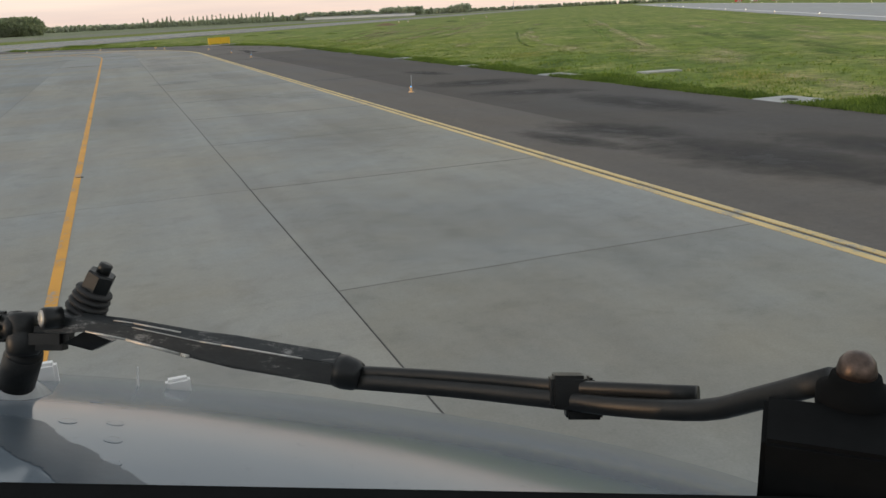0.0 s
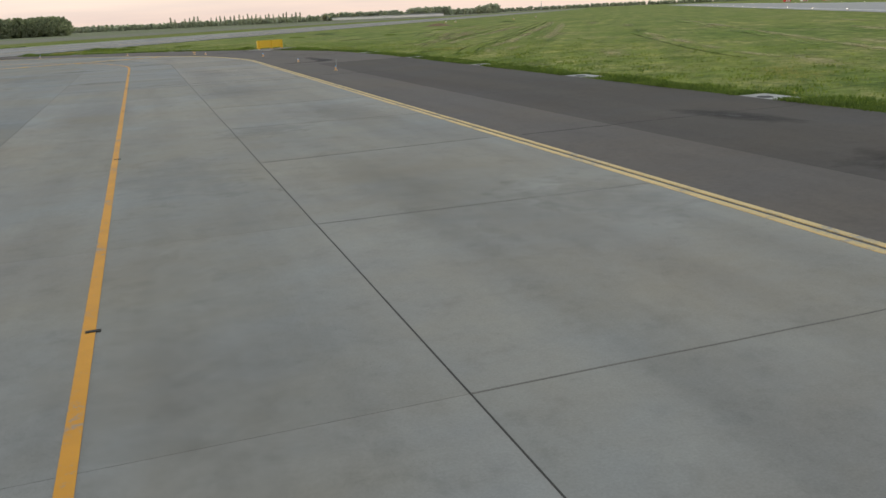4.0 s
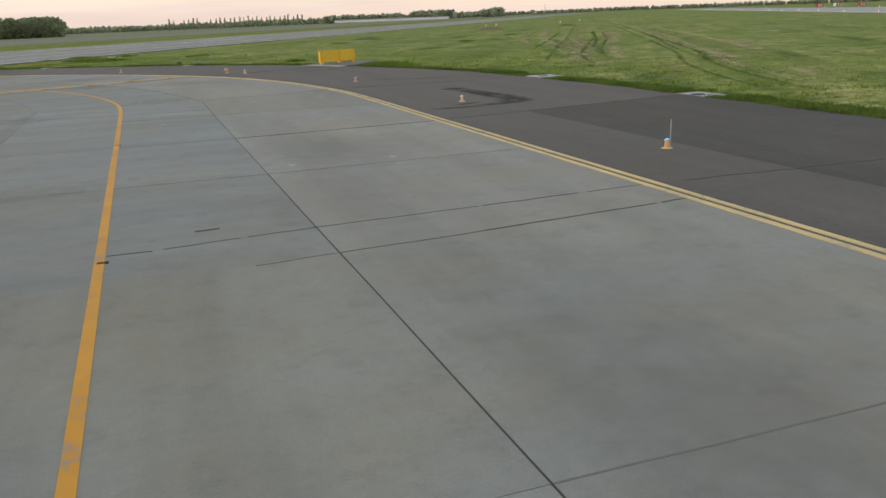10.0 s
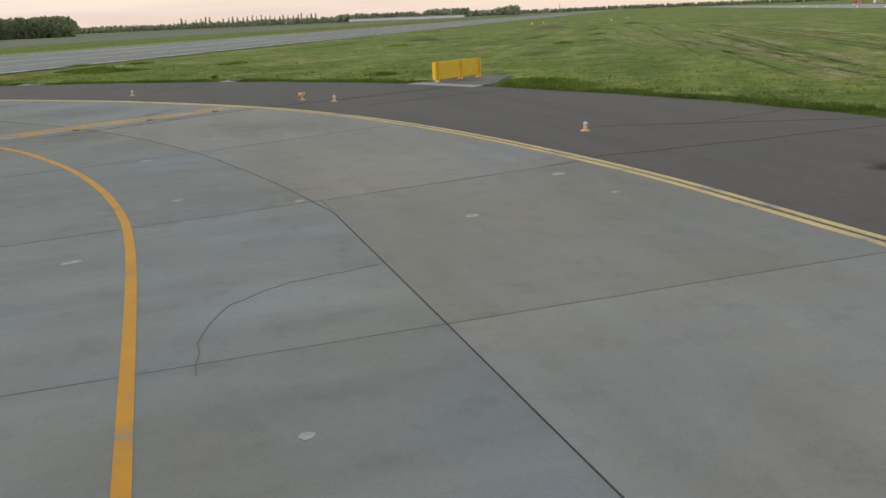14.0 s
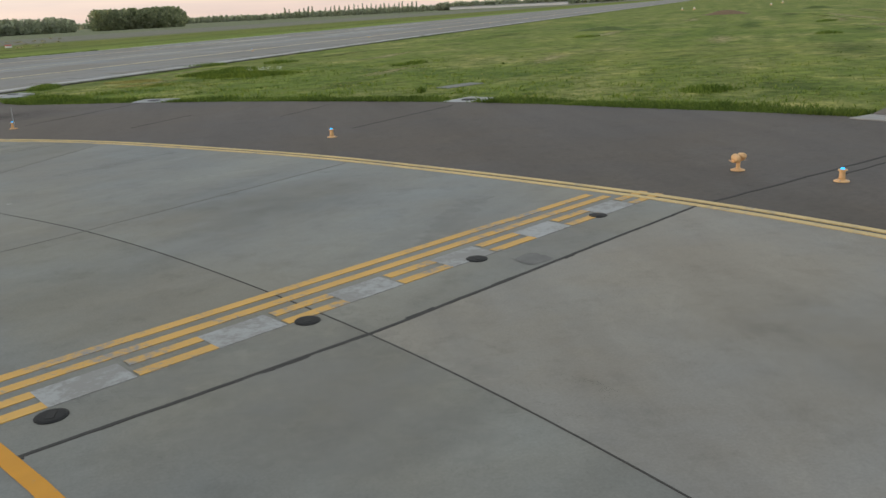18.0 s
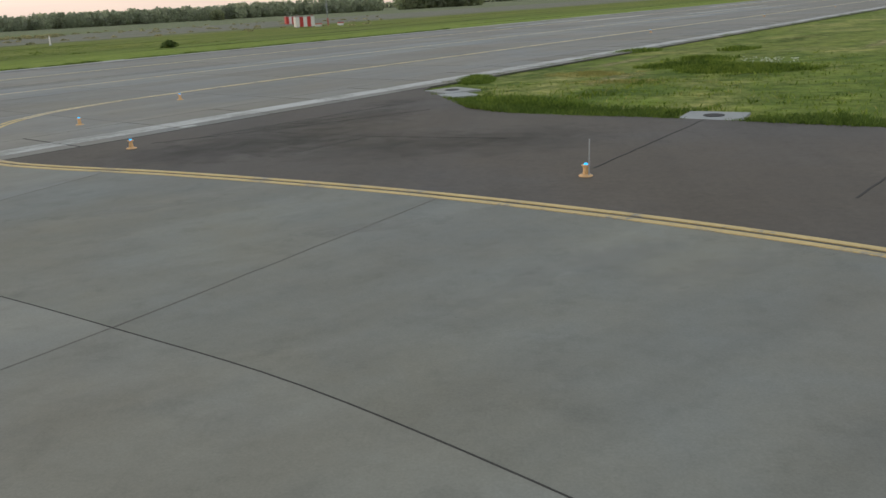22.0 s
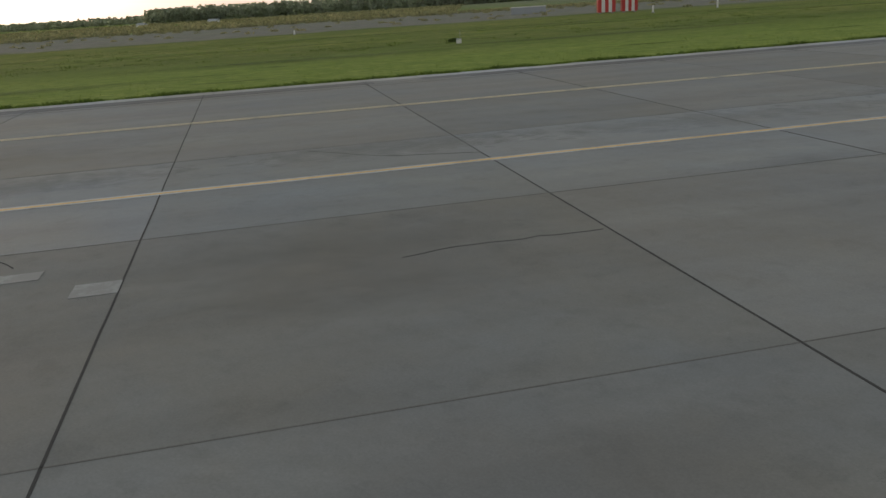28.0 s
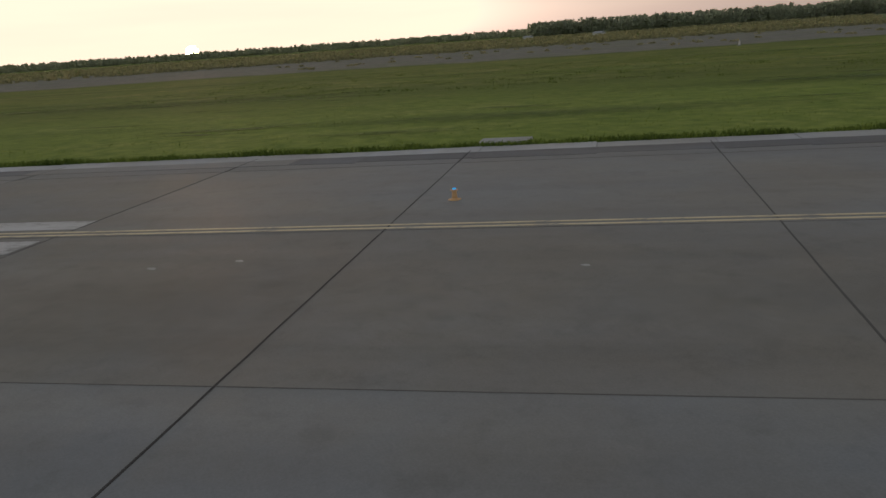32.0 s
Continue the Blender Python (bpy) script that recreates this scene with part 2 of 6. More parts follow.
def grass_ground():
    """Mown airfield turf: clumps, tussocks and dry patches; beyond the parallel taxiway a mown verge, rough meadow, tilled land, reeds."""
    m, nt, b = shader("mown_grass", 0.9, spec=0.12)
    big = noise_tex(nt, 0.035, 5, 0.6)
    patchy = noise_tex(nt, 0.17, 6, 0.66, (1.0, 0.55, 1.0), RUNWAY_TURN)
    clump = noise_tex(nt, 1.15, 8, 0.74)
    tuss = noise_tex(nt, 0.42, 6, 0.72, (1.0, 0.62, 1.0), RUNWAY_TURN + 30)
    lines = noise_tex(nt, 0.42, 4, 0.6, (1.0, 0.045, 1.0), RUNWAY_TURN)
    blade = noise_tex(nt, 13, 5, 0.8, (1.0, 0.6, 1.0), RUNWAY_TURN)
    c = ramp(nt, big.outputs[0], [(0.34, (0.128, 0.188, 0.034)), (0.5, (0.174, 0.226, 0.047)), (0.68, (0.222, 0.252, 0.064))]).outputs[0]
    dry = ramp(nt, patchy.outputs[0], [(0.48, (0, 0, 0)), (0.65, (0.80, 0.80, 0.80))]).outputs[0]
    straw = ramp(nt, clump.outputs[0], [(0.40, (0.2, 0.2, 0.2)), (0.58, (1, 1, 1))]).outputs[0]
    c = mix(nt, "MIX", mix(nt, "MULTIPLY", 1.0, dry, straw), c, (0.36, 0.335, 0.14))
    c = mix(nt, "MULTIPLY", 0.6, c, ramp(nt, lines.outputs[0], [(0.38, grey(0.80, (0.96, 1.02, 0.92))), (0.5, grey(1.0)), (0.62, grey(1.2, (1.05, 1.0, 1.0)))]).outputs[0])
    c = mix(nt, "MULTIPLY", 1.0, c, ramp(nt, clump.outputs[0], [(0.33, grey(0.50, (0.95, 1.02, 0.9))), (0.48, grey(0.96)), (0.66, grey(1.32))]).outputs[0])
    c = mix(nt, "MULTIPLY", 1.0, c, ramp(nt, tuss.outputs[0], [(0.35, grey(0.68, (0.90, 1.05, 0.86))), (0.50, grey(1.0)), (0.66, grey(1.28, (1.08, 1.0, 1.0)))]).outputs[0])
    c = mix(nt, "MULTIPLY", 0.9, c, ramp(nt, blade.outputs[0], [(0.3, grey(0.60)), (0.7, grey(1.3))]).outputs[0])
    # distance across the parallel taxiway's line, frayed by the clumps
    geo = nt.nodes.new("ShaderNodeNewGeometry")
    dot = nt.nodes.new("ShaderNodeVectorMath")
    dot.operation = "DOT_PRODUCT"
    dot.inputs[1].default_value = (-0.84, 0.5426, 0)
    nt.links.new(geo.outputs["Position"], dot.inputs[0])
    across = dot.outputs["Value"]
    for source, amount in ((big, 26.0), (tuss, 20.0)):
        fray = nt.nodes.new("ShaderNodeMath")
        fray.operation = "MULTIPLY_ADD"
        fray.inputs[1].default_value = amount
        nt.links.new(source.outputs[0], fray.inputs[0])
        nt.links.new(across, fray.inputs[2])
        across = fray.outputs[0]
    span = node(nt, "ShaderNodeMapRange", From_Min=145.5, From_Max=945.5)
    nt.links.new(across, span.inputs[0])
    tone = ramp(nt, span.outputs[0], [
        (0.0, (1, 1, 1)), (0.050, (1, 1, 1)), (0.066, (0.80, 0.79, 0.75)), (0.078, (0.66, 0.66, 0.62)), (0.105, (0.92, 0.86, 0.82)), (0.135, (0.80, 0.76, 0.68)), (0.176, (0.86, 0.79, 0.72)), (0.182, (0.46, 0.49, 0.42)), (0.19, (0.8, 0.82, 0.7)),
        (0.36, (0.85, 0.95, 0.75)), (0.6, (0.85, 0.92, 0.75))])
    lush = ramp(nt, clump.outputs[0], [(0.3, (0.125, 0.205, 0.028)), (0.5, (0.212, 0.288, 0.048)), (0.7, (0.290, 0.362, 0.070))]).outputs[0]
    rich = ramp(nt, span.outputs[0], [(0.018, (0, 0, 0)), (0.026, (0.75, 0.75, 0.75)), (0.070, (0.70, 0.70, 0.70)), (0.090, (0.4, 0.4, 0.4)), (0.2, (0.35, 0.35, 0.35)), (0.5, (0.2, 0.2, 0.2))]).outputs[0]
    c = mix(nt, "MIX", rich, c, lush)
    c = mix(nt, "MULTIPLY", 1.0, c, tone.outputs[0])
    brown = ramp(nt, span.outputs[0], [(0.182, (0, 0, 0)), (0.190, (0.88, 0.88, 0.88)), (0.36, (0.85, 0.85, 0.85)), (0.385, (0, 0, 0))]).outputs[0]
    furrow = ramp(nt, tuss.outputs[0], [(0.32, (0.168, 0.158, 0.152)), (0.55, (0.235, 0.221, 0.210)), (0.68, (0.33, 0.312, 0.278))]).outputs[0]
    stubble = ramp(nt, patchy.outputs[0], [(0.48, (1, 1, 1)), (0.60, (0.85, 0.96, 0.75))]).outputs[0]
    furrow = mix(nt, "MULTIPLY", 0.8, furrow, stubble)
    # up the line of the taxiway the tilled field runs on to the wood
    far = nt.nodes.new("ShaderNodeVectorMath")
    far.operation = "DOT_PRODUCT"
    far.inputs[1].default_value = (0.5426, 0.84, 0)
    nt.links.new(geo.outputs["Position"], far.inputs[0])
    reach = node(nt, "ShaderNodeMapRange", From_Min=150.0, From_Max=330.0)
    nt.links.new(far.outputs["Value"], reach.inputs[0])
    onward = ramp(nt, span.outputs[0], [(0.160, (0, 0, 0)), (0.172, (0.55, 0.55, 0.55)), (1.0, (0.55, 0.55, 0.55))]).outputs[0]
    onward = mix(nt, "MULTIPLY", 1.0, onward, reach.outputs[0])
    brown = mix(nt, "LIGHTEN", 1.0, brown, onward)
    c = mix(nt, "MIX", brown, c, furrow)
    nt.links.new(c, b.inputs["Base Color"])
    bump(nt, b, clump.outputs[0], 0.8, 0.12)
    return m


GRASS = grass_ground()


def leafy(name, dark, light, rough=0.8, thin=0.45):
    """Leaves and blades: each its own tone, and part of the light passes through them."""
    m, nt, b = shader(name, rough, spec=0.2)
    g = nt.nodes.new("ShaderNodeNewGeometry")
    c = ramp(nt, g.outputs["Random Per Island"], [(0.0, dark), (1.0, light)]).outputs[0]
    tone = noise_tex(nt, 0.5, 5, 0.7)
    c = mix(nt, "MULTIPLY", 0.8, c, ramp(nt, tone.outputs[0], [(0.34, grey(0.62, (0.92, 1.04, 0.9))), (0.5, grey(1.0)), (0.66, grey(1.35, (1.08, 1.0, 0.95)))]).outputs[0])
    nt.links.new(c, b.inputs["Base Color"])
    t = nt.nodes.new("ShaderNodeBsdfTranslucent")
    nt.links.new(mix(nt, "MULTIPLY", 1.0, c, (1.5, 1.5, 1.0)), t.inputs["Color"])
    both = node(nt, "ShaderNodeMixShader", Fac=thin)
    nt.links.new(b.outputs[0], both.inputs[1])
    nt.links.new(t.outputs[0], both.inputs[2])
    nt.links.new(both.outputs[0], nt.nodes["Material Output"].inputs["Surface"])
    return m


BLADES = leafy("grass_blades", (0.075, 0.125, 0.020), (0.24, 0.30, 0.065))
EDGE_BLADES = leafy("edge_grass_blades", (0.060, 0.100, 0.024), (0.155, 0.215, 0.054))
WEED_BLADES = leafy("weed_blades", (0.068, 0.118, 0.025), (0.195, 0.262, 0.060))
BLADES_DRY = leafy("dry_grass_blades", (0.20, 0.20, 0.07), (0.44, 0.38, 0.18))
# far leaves: air haze is put into the base colours, paled and greyed
WOODS_HAZE_GREYED = leafy("haze_greyed_foliage", (0.275, 0.300, 0.300), (0.335, 0.360, 0.354), thin=0.75)
WOODS_HAZE_PALED = leafy("haze_paled_foliage", (0.29, 0.315, 0.318), (0.355, 0.38, 0.38), thin=0.75)
# green copse and scrub, their base colours lifted to imitate haze
COPSE_HAZE_TINT = leafy("haze_tinted_copse", (0.215, 0.245, 0.185), (0.30, 0.325, 0.245), thin=0.6)
SCRUB_HAZE_TINT = leafy("haze_tinted_scrub", (0.235, 0.230, 0.165), (0.315, 0.305, 0.225), thin=0.6)
BUSH_TURF = plain("rough_turf", (0.085, 0.125, 0.028), 0.95, wear=0.4, scale=3)
BARK = plain("bark", (0.07, 0.055, 0.04), 0.9)
BLACK = plain("black_paint", (0.018, 0.019, 0.020), 0.6, wear=0.4, scale=60, spec=0.2)
BUSH = leafy("bush_leaves", (0.045, 0.075, 0.025), (0.12, 0.165, 0.06))
RUBBER = plain("rubber", (0.012, 0.012, 0.013), 0.7, wear=0.3, scale=80)
SIGN_YELLOW = plain("sign_yellow", (0.76, 0.475, 0.022), 0.45, wear=0.08, scale=3)
LAMP_ORANGE = plain("lamp_housing_paint", (0.74, 0.47, 0.23), 0.5, wear=0.12, scale=25)
LENS_GLASS = plain("lamp_glass", (0.80, 0.66, 0.36), 0.15, wear=0.05)
STEEL = plain("steel", (0.45, 0.45, 0.46), 0.35, 0.9, wear=0.15)
UMBEL = plain("umbel_flowers", (0.56, 0.60, 0.46), 0.8)
RED = plain("red_paint", (0.50, 0.045, 0.04), 0.55)
WHITE_SHEET = plain("white_sheet", (0.74, 0.73, 0.72), 0.5, wear=0.06)
GREY_SHEET = plain("grey_sheet", (0.36, 0.38, 0.40), 0.6)
BLUE_LENS = glowing("blue_lens", (0.03, 0.40, 0.92), 1.5)
AMBER_LAMP = glowing("runway_lamp", (1.0, 0.86, 0.62), 3.5)
SUN_FACE = glowing("sun_face", (1.0, 0.66, 0.24), 60.0)


# ---- mesh helpers ----
def mesh_of(name, bm, material, smooth=False):
    data = bpy.data.meshes.new(name)
    bm.normal_update()
    bm.to_mesh(data)
    bm.free()
    data.materials.append(material)
    if smooth:
        for p in data.polygons:
            p.use_smooth = True
    return data


def part(name, bm, material, parent, label="", smooth=False):
    ob = new(name, mesh_of(name, bm, material, smooth))
    ob.parent = parent
    return tagged(ob, label)


def thing(name, label, category, group="", kind="", at=None):
    ob = new(name)
    if at is not None:
        ob.matrix_basis = at
    return tagged(ob, label, category, group, kind)


def box(bm, x0, x1, y0, y1, z0, z1, m=None, bev=0.0):
    r = bmesh.ops.create_cube(bm, size=1.0)
    vs = r["verts"]
    for v in vs:
        v.co = Vector((x0 + (v.co.x + 0.5) * (x1 - x0), y0 + (v.co.y + 0.5) * (y1 - y0), z0 + (v.co.z + 0.5) * (z1 - z0)))
    if m is not None:
        bmesh.ops.transform(bm, matrix=m, verts=vs)
    if bev:
        es = list({e for v in vs for e in v.link_edges})
        bmesh.ops.bevel(bm, geom=es, offset=bev, segments=2, affect="EDGES")


def lathe(bm, profile, sides=20, m=None):
    """A turned solid about z from (radius, height) pairs, closed at both ends."""
    rings = []
    for r, z in profile:
        rings.append([bm.verts.new((r * math.cos(2 * math.pi * k / sides), r * math.sin(2 * math.pi * k / sides), z)) for k in range(sides)])
    for a, b in zip(rings, rings[1:]):
        for k in range(sides):
            bm.faces.new((a[k], a[(k + 1) % sides], b[(k + 1) % sides], b[k]))
    bm.faces.new(rings[0][::-1])
    bm.faces.new(rings[-1])
    if m is not None:
        bmesh.ops.transform(bm, matrix=m, verts=[v for r in rings for v in r])


def rod(bm, a, b, r0, r1=None, sides=14):
    a, b = Vector(a), Vector(b)
    turn = (b - a).to_track_quat("Z", "Y").to_matrix().to_4x4()
    lathe(bm, [(r0, 0.0), (r1 if r1 is not None else r0, (b - a).length)], sides, Matrix.Translation(a) @ turn)


def spline(points, step=0.5):
    """A smooth line through the points."""
    p = [Vector(q).to_3d() if len(q) == 2 else Vector(q) for q in points]
    p = [2 * p[0] - p[1]] + p + [2 * p[-1] - p[-2]]
    out = []
    for a, b, c, d in zip(p, p[1:], p[2:], p[3:]):
        n = max(1, int((c - b).length / step))
        for k in range(n):
            t = k / n
            out.append(0.5 * (2 * b + (c - a) * t + (2 * a - 5 * b + 4 * c - d) * t * t + (3 * b - 3 * c + d - a) * t ** 3))
    return out + [p[-2]]


def lefts(line):
    """The unit normals to the left of a flat line."""
    out = []
    for k in range(len(line)):
        d = line[min(k + 1, len(line) - 1)] - line[max(k - 1, 0)]
        out.append(Vector((-d.y, d.x, 0)).normalized())
    return out


def ribbon(bm, line, to_left, width, z0, z1):
    """A strip of paint or filler beside a line: to_left to its middle, with real thickness."""
    ns = lefts(line)
    prev = None
    for p, n in zip(line, ns):
        a, b = p + n * (to_left + width / 2), p + n * (to_left - width / 2)
        ring = [bm.verts.new((a.x, a.y, z0)), bm.verts.new((a.x, a.y, z1)), bm.verts.new((b.x, b.y, z1)), bm.verts.new((b.x, b.y, z0))]
        if prev:
            for k in range(3):
                bm.faces.new((prev[k], prev[k + 1], ring[k + 1], ring[k]))
        prev = ring


def slab_mesh(bm, corners, z0, z1):
    top = [bm.verts.new((p[0], p[1], z1)) for p in corners]
    low = [bm.verts.new((p[0], p[1], z0)) for p in corners]
    n = len(top)
    bm.faces.new(top)
    for k in range(n):
        bm.faces.new((top[k], low[k], low[(k + 1) % n], top[(k + 1) % n]))


def ccw(points):
    area = sum(a[0] * b[1] - b[0] * a[1] for a, b in zip(points, points[1:] + points[:1]))
    return points if area > 0 else points[::-1]


def sheet(name, corners, z, material, label, category):
    """A flat sheet, filled from its outline."""
    bm = bmesh.new()
    vs = [bm.verts.new((p[0], p[1], z)) for p in corners]
    es = [bm.edges.new((a, b)) for a, b in zip(vs, vs[1:] + vs[:1])]
    bmesh.ops.triangle_fill(bm, use_beauty=True, use_dissolve=False, edges=es)
    for f in bm.faces:
        f.normal_update()
        if f.normal.z < 0:
            f.normal_flip()
    return tagged(new(name, mesh_of(name, bm, material)), label, category, kind="structure")


# the parallel taxiway's own axes: U along it, N across it to the far meadow
HUB, U, N = Vector((-52.0, 145.32, 0)), Vector((0.5426, 0.84, 0)), Vector((-0.84, 0.5426, 0))


def uv(u, v, z=0.0):
    return HUB + U * u + N * v + Vector((0, 0, z))


# lines of the plan
CENTRE = spline([(0, -60), (0, -30), (0, 40), (0, 70), (0, 85), (0, 94), (-0.05, 102), (-0.42, 106), (-1.22, 109.7), (-2.35, 113.1), (-3.95, 116.6),
                 (-7, 120.6), (-12, 125.4), (-20, 130.6), (-30, 133.6), (-42, 133.8), (-54, 130.5), uv(-32, -0.6), uv(-52, 0)], 1.0)
SEAM = spline([(3.5, 103), (3.05, 105.8), (2.5, 108.4), (1.54, 112.2), (0.1, 116.2), (-1.5, 119.6), (-3.64, 123.2), (-5.6, 125.95), (-7.6, 128.2),
               (-9.95, 130.6), (-13.7, 133.45), (-16.6, 135.1), (-20.4, 137.0), (-25, 138.9), (-30.6, 140.2)], 0.5)
EDGE_BEND = [(10.5, 92), (10.5, 98), (10.35, 104), (9.3, 111.2), (7.6, 117.4), (4.8, 123.6), (0.1, 130.2), (-3.6, 134.2), (-8.1, 138.2), (-13.65, 141.5),
             (-19.6, 144.1), (-23.6, 145.45), (-25.7, 146.35), (-27.3, 147.65), (-28.8, 149.6), (-30.1, 152.1), (-30.9, 155.4), (-30.3, 159.1)]
EDGE = spline([(10.5, -60), (10.5, 0), (10.5, 40), (10.5, 65), (10.5, 80), (10.5, 87)] + EDGE_BEND + [uv(29.5, -10.3), uv(46, -10.4), uv(90, -10.5), uv(420, -10.5)], 0.6)
GRASS_EDGE = spline([(22, -60), (22, 0), (22, 30), (22, 60), (22, 80), (22, 90), (22, 98), (21.5, 105), (20.5, 114), (17.9, 121.8), (16.0, 126.7), (13.7, 131.1), (10.4, 135.2), (5.7, 140.7),
                     (-1.35, 146.2), (-8.1, 150.3), (-11.1, 151.7), (-12.8, 152.7), (-14.0, 154.0), (-15.0, 156.7), (-16.5, 160.2)], 0.8)

# ---- ground ----
FALL_V, FALL_Z = (25.0, 62.0, 110.0, 300.0, 900.0, 1400.0), (-0.085, -0.88, -1.35, -2.6, -5.6, -8.1)


def ground_z(x, y):
    """The grass lies a hand under the pavement, and beyond the parallel taxiway it falls gently away."""
    v = (x - HUB.x) * N.x + (y - HUB.y) * N.y
    return float(np.interp(v, FALL_V, FALL_Z))


bm = bmesh.new()
grid = []
for u in (-4600, -1500, -500, -200, 0, 200, 500, 1500, 4600):
    row = []
    for v in (-4600, -1500, -500, -160, -30, *FALL_V, 4600):
        q = uv(u, v)
        row.append(bm.verts.new((q.x, q.y, ground_z(q.x, q.y))))
    grid.append(row)
for a, b in zip(grid, grid[1:]):
    for k in range(len(a) - 1):
        bm.faces.new((a[k], b[k], b[k + 1], a[k + 1]))
tagged(new("ground", mesh_of("ground", bm, GRASS)), "flat mown airfield grass running out to ploughed fields", "grass", kind="structure")

# asphalt shoulders and the concrete bed under the slabs
E_NEAR = [p for p in EDGE if p.y < 147 and p.x > -26.4]
outline = [(p.x, p.y) for p in E_NEAR] + [uv(u, -21.15)[:2] for u in (17, 24, 33)] + [(p.x, p.y) for p in GRASS_EDGE[::-1]]
shoulder = sheet("shoulder_1", outline, -0.006, ASPHALT_OLD, "worn brown-grey asphalt shoulder beside the concrete taxiway", "shoulder")
sheet("shoulder_strip", [(14.3, -60), (21.9, -60), (21.9, 92.0), (18.3, 91.4), (14.1, 90.6), (14.1, 66)], -0.0045, ASPHALT, "newer dark asphalt strip along the grass", "shoulder")
bed = [(10.4, -60)] + [(p.x, p.y) for p in EDGE if p.y < 147 and p.x > -26.4] + [uv(13, -21)[:2], uv(-75, -21)[:2], (-60, 80), (-30, 66), (-22, 40), (-22, -60)]
sheet("pavement_bed", bed, -0.008, CONCRETE, "old grey concrete bed under the taxiway slabs", "pavement")

# ---- concrete slabs ----
taxiway = thing("taxiway", "grey concrete slab taxiway with sealed joints", "taxiway", kind="structure")
parallel = thing("parallel_taxiway", "broad weathered concrete slab taxiway with worn paint", "taxiway", kind="structure")
GAP = 0.003


def slab(corners, owner, material):
    c = ccw([Vector((p[0], p[1], 0)) for p in corners])
    mid = sum(c, Vector()) / len(c)
    bm = bmesh.new()
    slab_mesh(bm, [mid + (p - mid) * (1 - 2 * GAP / max(1.0, (p - mid).length)) - mid for p in c], -0.07, 0.0)
    ob = part("slab", bm, material, owner)
    ob.location = (mid.x, mid.y, random.uniform(-0.0025, 0.0))


ROWS_Y = [9.95 + 7.25 * k for k in range(-8, 0)] + [9.95, 17.3, 24.4, 31.55, 38.8, 45.83, 53.3, 60.8, 68.1, 75.14, 82.6, 89.4, 96.8, 104.2]
TILT = {75.14: 0.62, 45.83: 0.62, 89.4: 0.47, 104.2: 1.3, 82.6: 0.2}      # joints that run out of square beside the edge line
for y0, y1 in zip(ROWS_Y, ROWS_Y[1:]):
    for x0, x1 in ((-10.5, -3.5), (-3.5, 3.5), (3.5, 10.5)):
        low, high = (TILT.get(y0, 0), TILT.get(y1, 0)) if x1 > 10 else (0, 0)
        slab([(x0, y0), (x1, y0 + low), (x1, y1 + high), (x0, y1)], taxiway, CONCRETE_OLD if x0 < -10 else CONCRETE if y1 < 76 else CONCRETE_WARM if x0 > 3 else CONCRETE_BLUE)
BEND_JOINTS = [((3.4, 104.2), (10.3, 105.5)), ((1.54, 112.2), (8.05, 114.75)), ((-1.5, 119.6), (4.75, 123.5)), ((-5.6, 125.95), (-0.55, 130.45)),
               ((-9.95, 130.6), (-7.2, 136.95)), ((-16.9, 135.25), (-13.7, 141.5)), ((-23.9, 138.45), (-21.95, 144.85)), (tuple(uv(7.6, -21.14))[:2], tuple(uv(15.2, -21.14))[:2])]


def nearest(line, p):
    return min(range(len(line)), key=lambda k: (line[k].x - p[0]) ** 2 + (line[k].y - p[1]) ** 2)


NS = lefts(SEAM)
for (s0, e0), (s1, e1) in zip(BEND_JOINTS, BEND_JOINTS[1:]):
    a, b = nearest(SEAM, s0), nearest(SEAM, s1)
    c, d = nearest(EDGE, e0), nearest(EDGE, e1)
    slab([s0] + SEAM[a + 1:b] + [s1, e1] + EDGE[c + 1:d][::-1] + [e0], taxiway, CONCRETE_WARM if s0[1] < 118 else CONCRETE_BEND)
    inner = [p + n * 7.0 for p, n in zip(SEAM, NS)]
    inmost = [p + n * 14.0 for p, n in zip(SEAM, NS)]
    slab([s0] + SEAM[a + 1:b] + [s1] + inner[a:b + 1][::-1], taxiway, CONCRETE_BLUE if s0[1] < 112 else CONCRETE_BEND)
    slab(inner[a:b + 1] + inmost[a:b + 1][::-1], taxiway, CONCRETE_BEND)

LANES = (-17.6, -10.6, -3.55, 3.65, 10.6, 18.4)
for k in range(-11, 21):
    for v0, v1 in zip(LANES, LANES[1:]):
        slab([uv(7 * k, v0), uv(7 * k + 7, v0), uv(7 * k + 7, v1), uv(7 * k, v1)], parallel, CONCRETE_3 if v0 == -3.55 else CONCRETE_2)
    for h in (0, 3.52):
        slab([uv(7 * k + h, -21.12), uv(7 * k + h + 3.5, -21.12), uv(7 * k + h + 3.5, -17.6), uv(7 * k + h, -17.6)], parallel, CONCRETE_2)
for u0, u1 in ((-420, -77), (147, 1500)):
    sheet("far_taxiway", [uv(u0, -21.12), uv(u1, -21.12), uv(u1, 18.4), uv(u0, 18.4)], -0.002, CONCRETE_2, "weathered concrete taxiway running off into the distance", "taxiway")
sheet("shoulder_2", [uv(-420, 18.4), uv(1500, 18.4), uv(1500, 21.5), uv(-420, 21.5)], -0.012, CONCRETE_2, "weathered concrete edge strip beside the meadow", "shoulder")
strip = thing("edge_patches", "uneven grey repair patches along the taxiway's edge", "repair patch", kind="structure")
u = -76.0
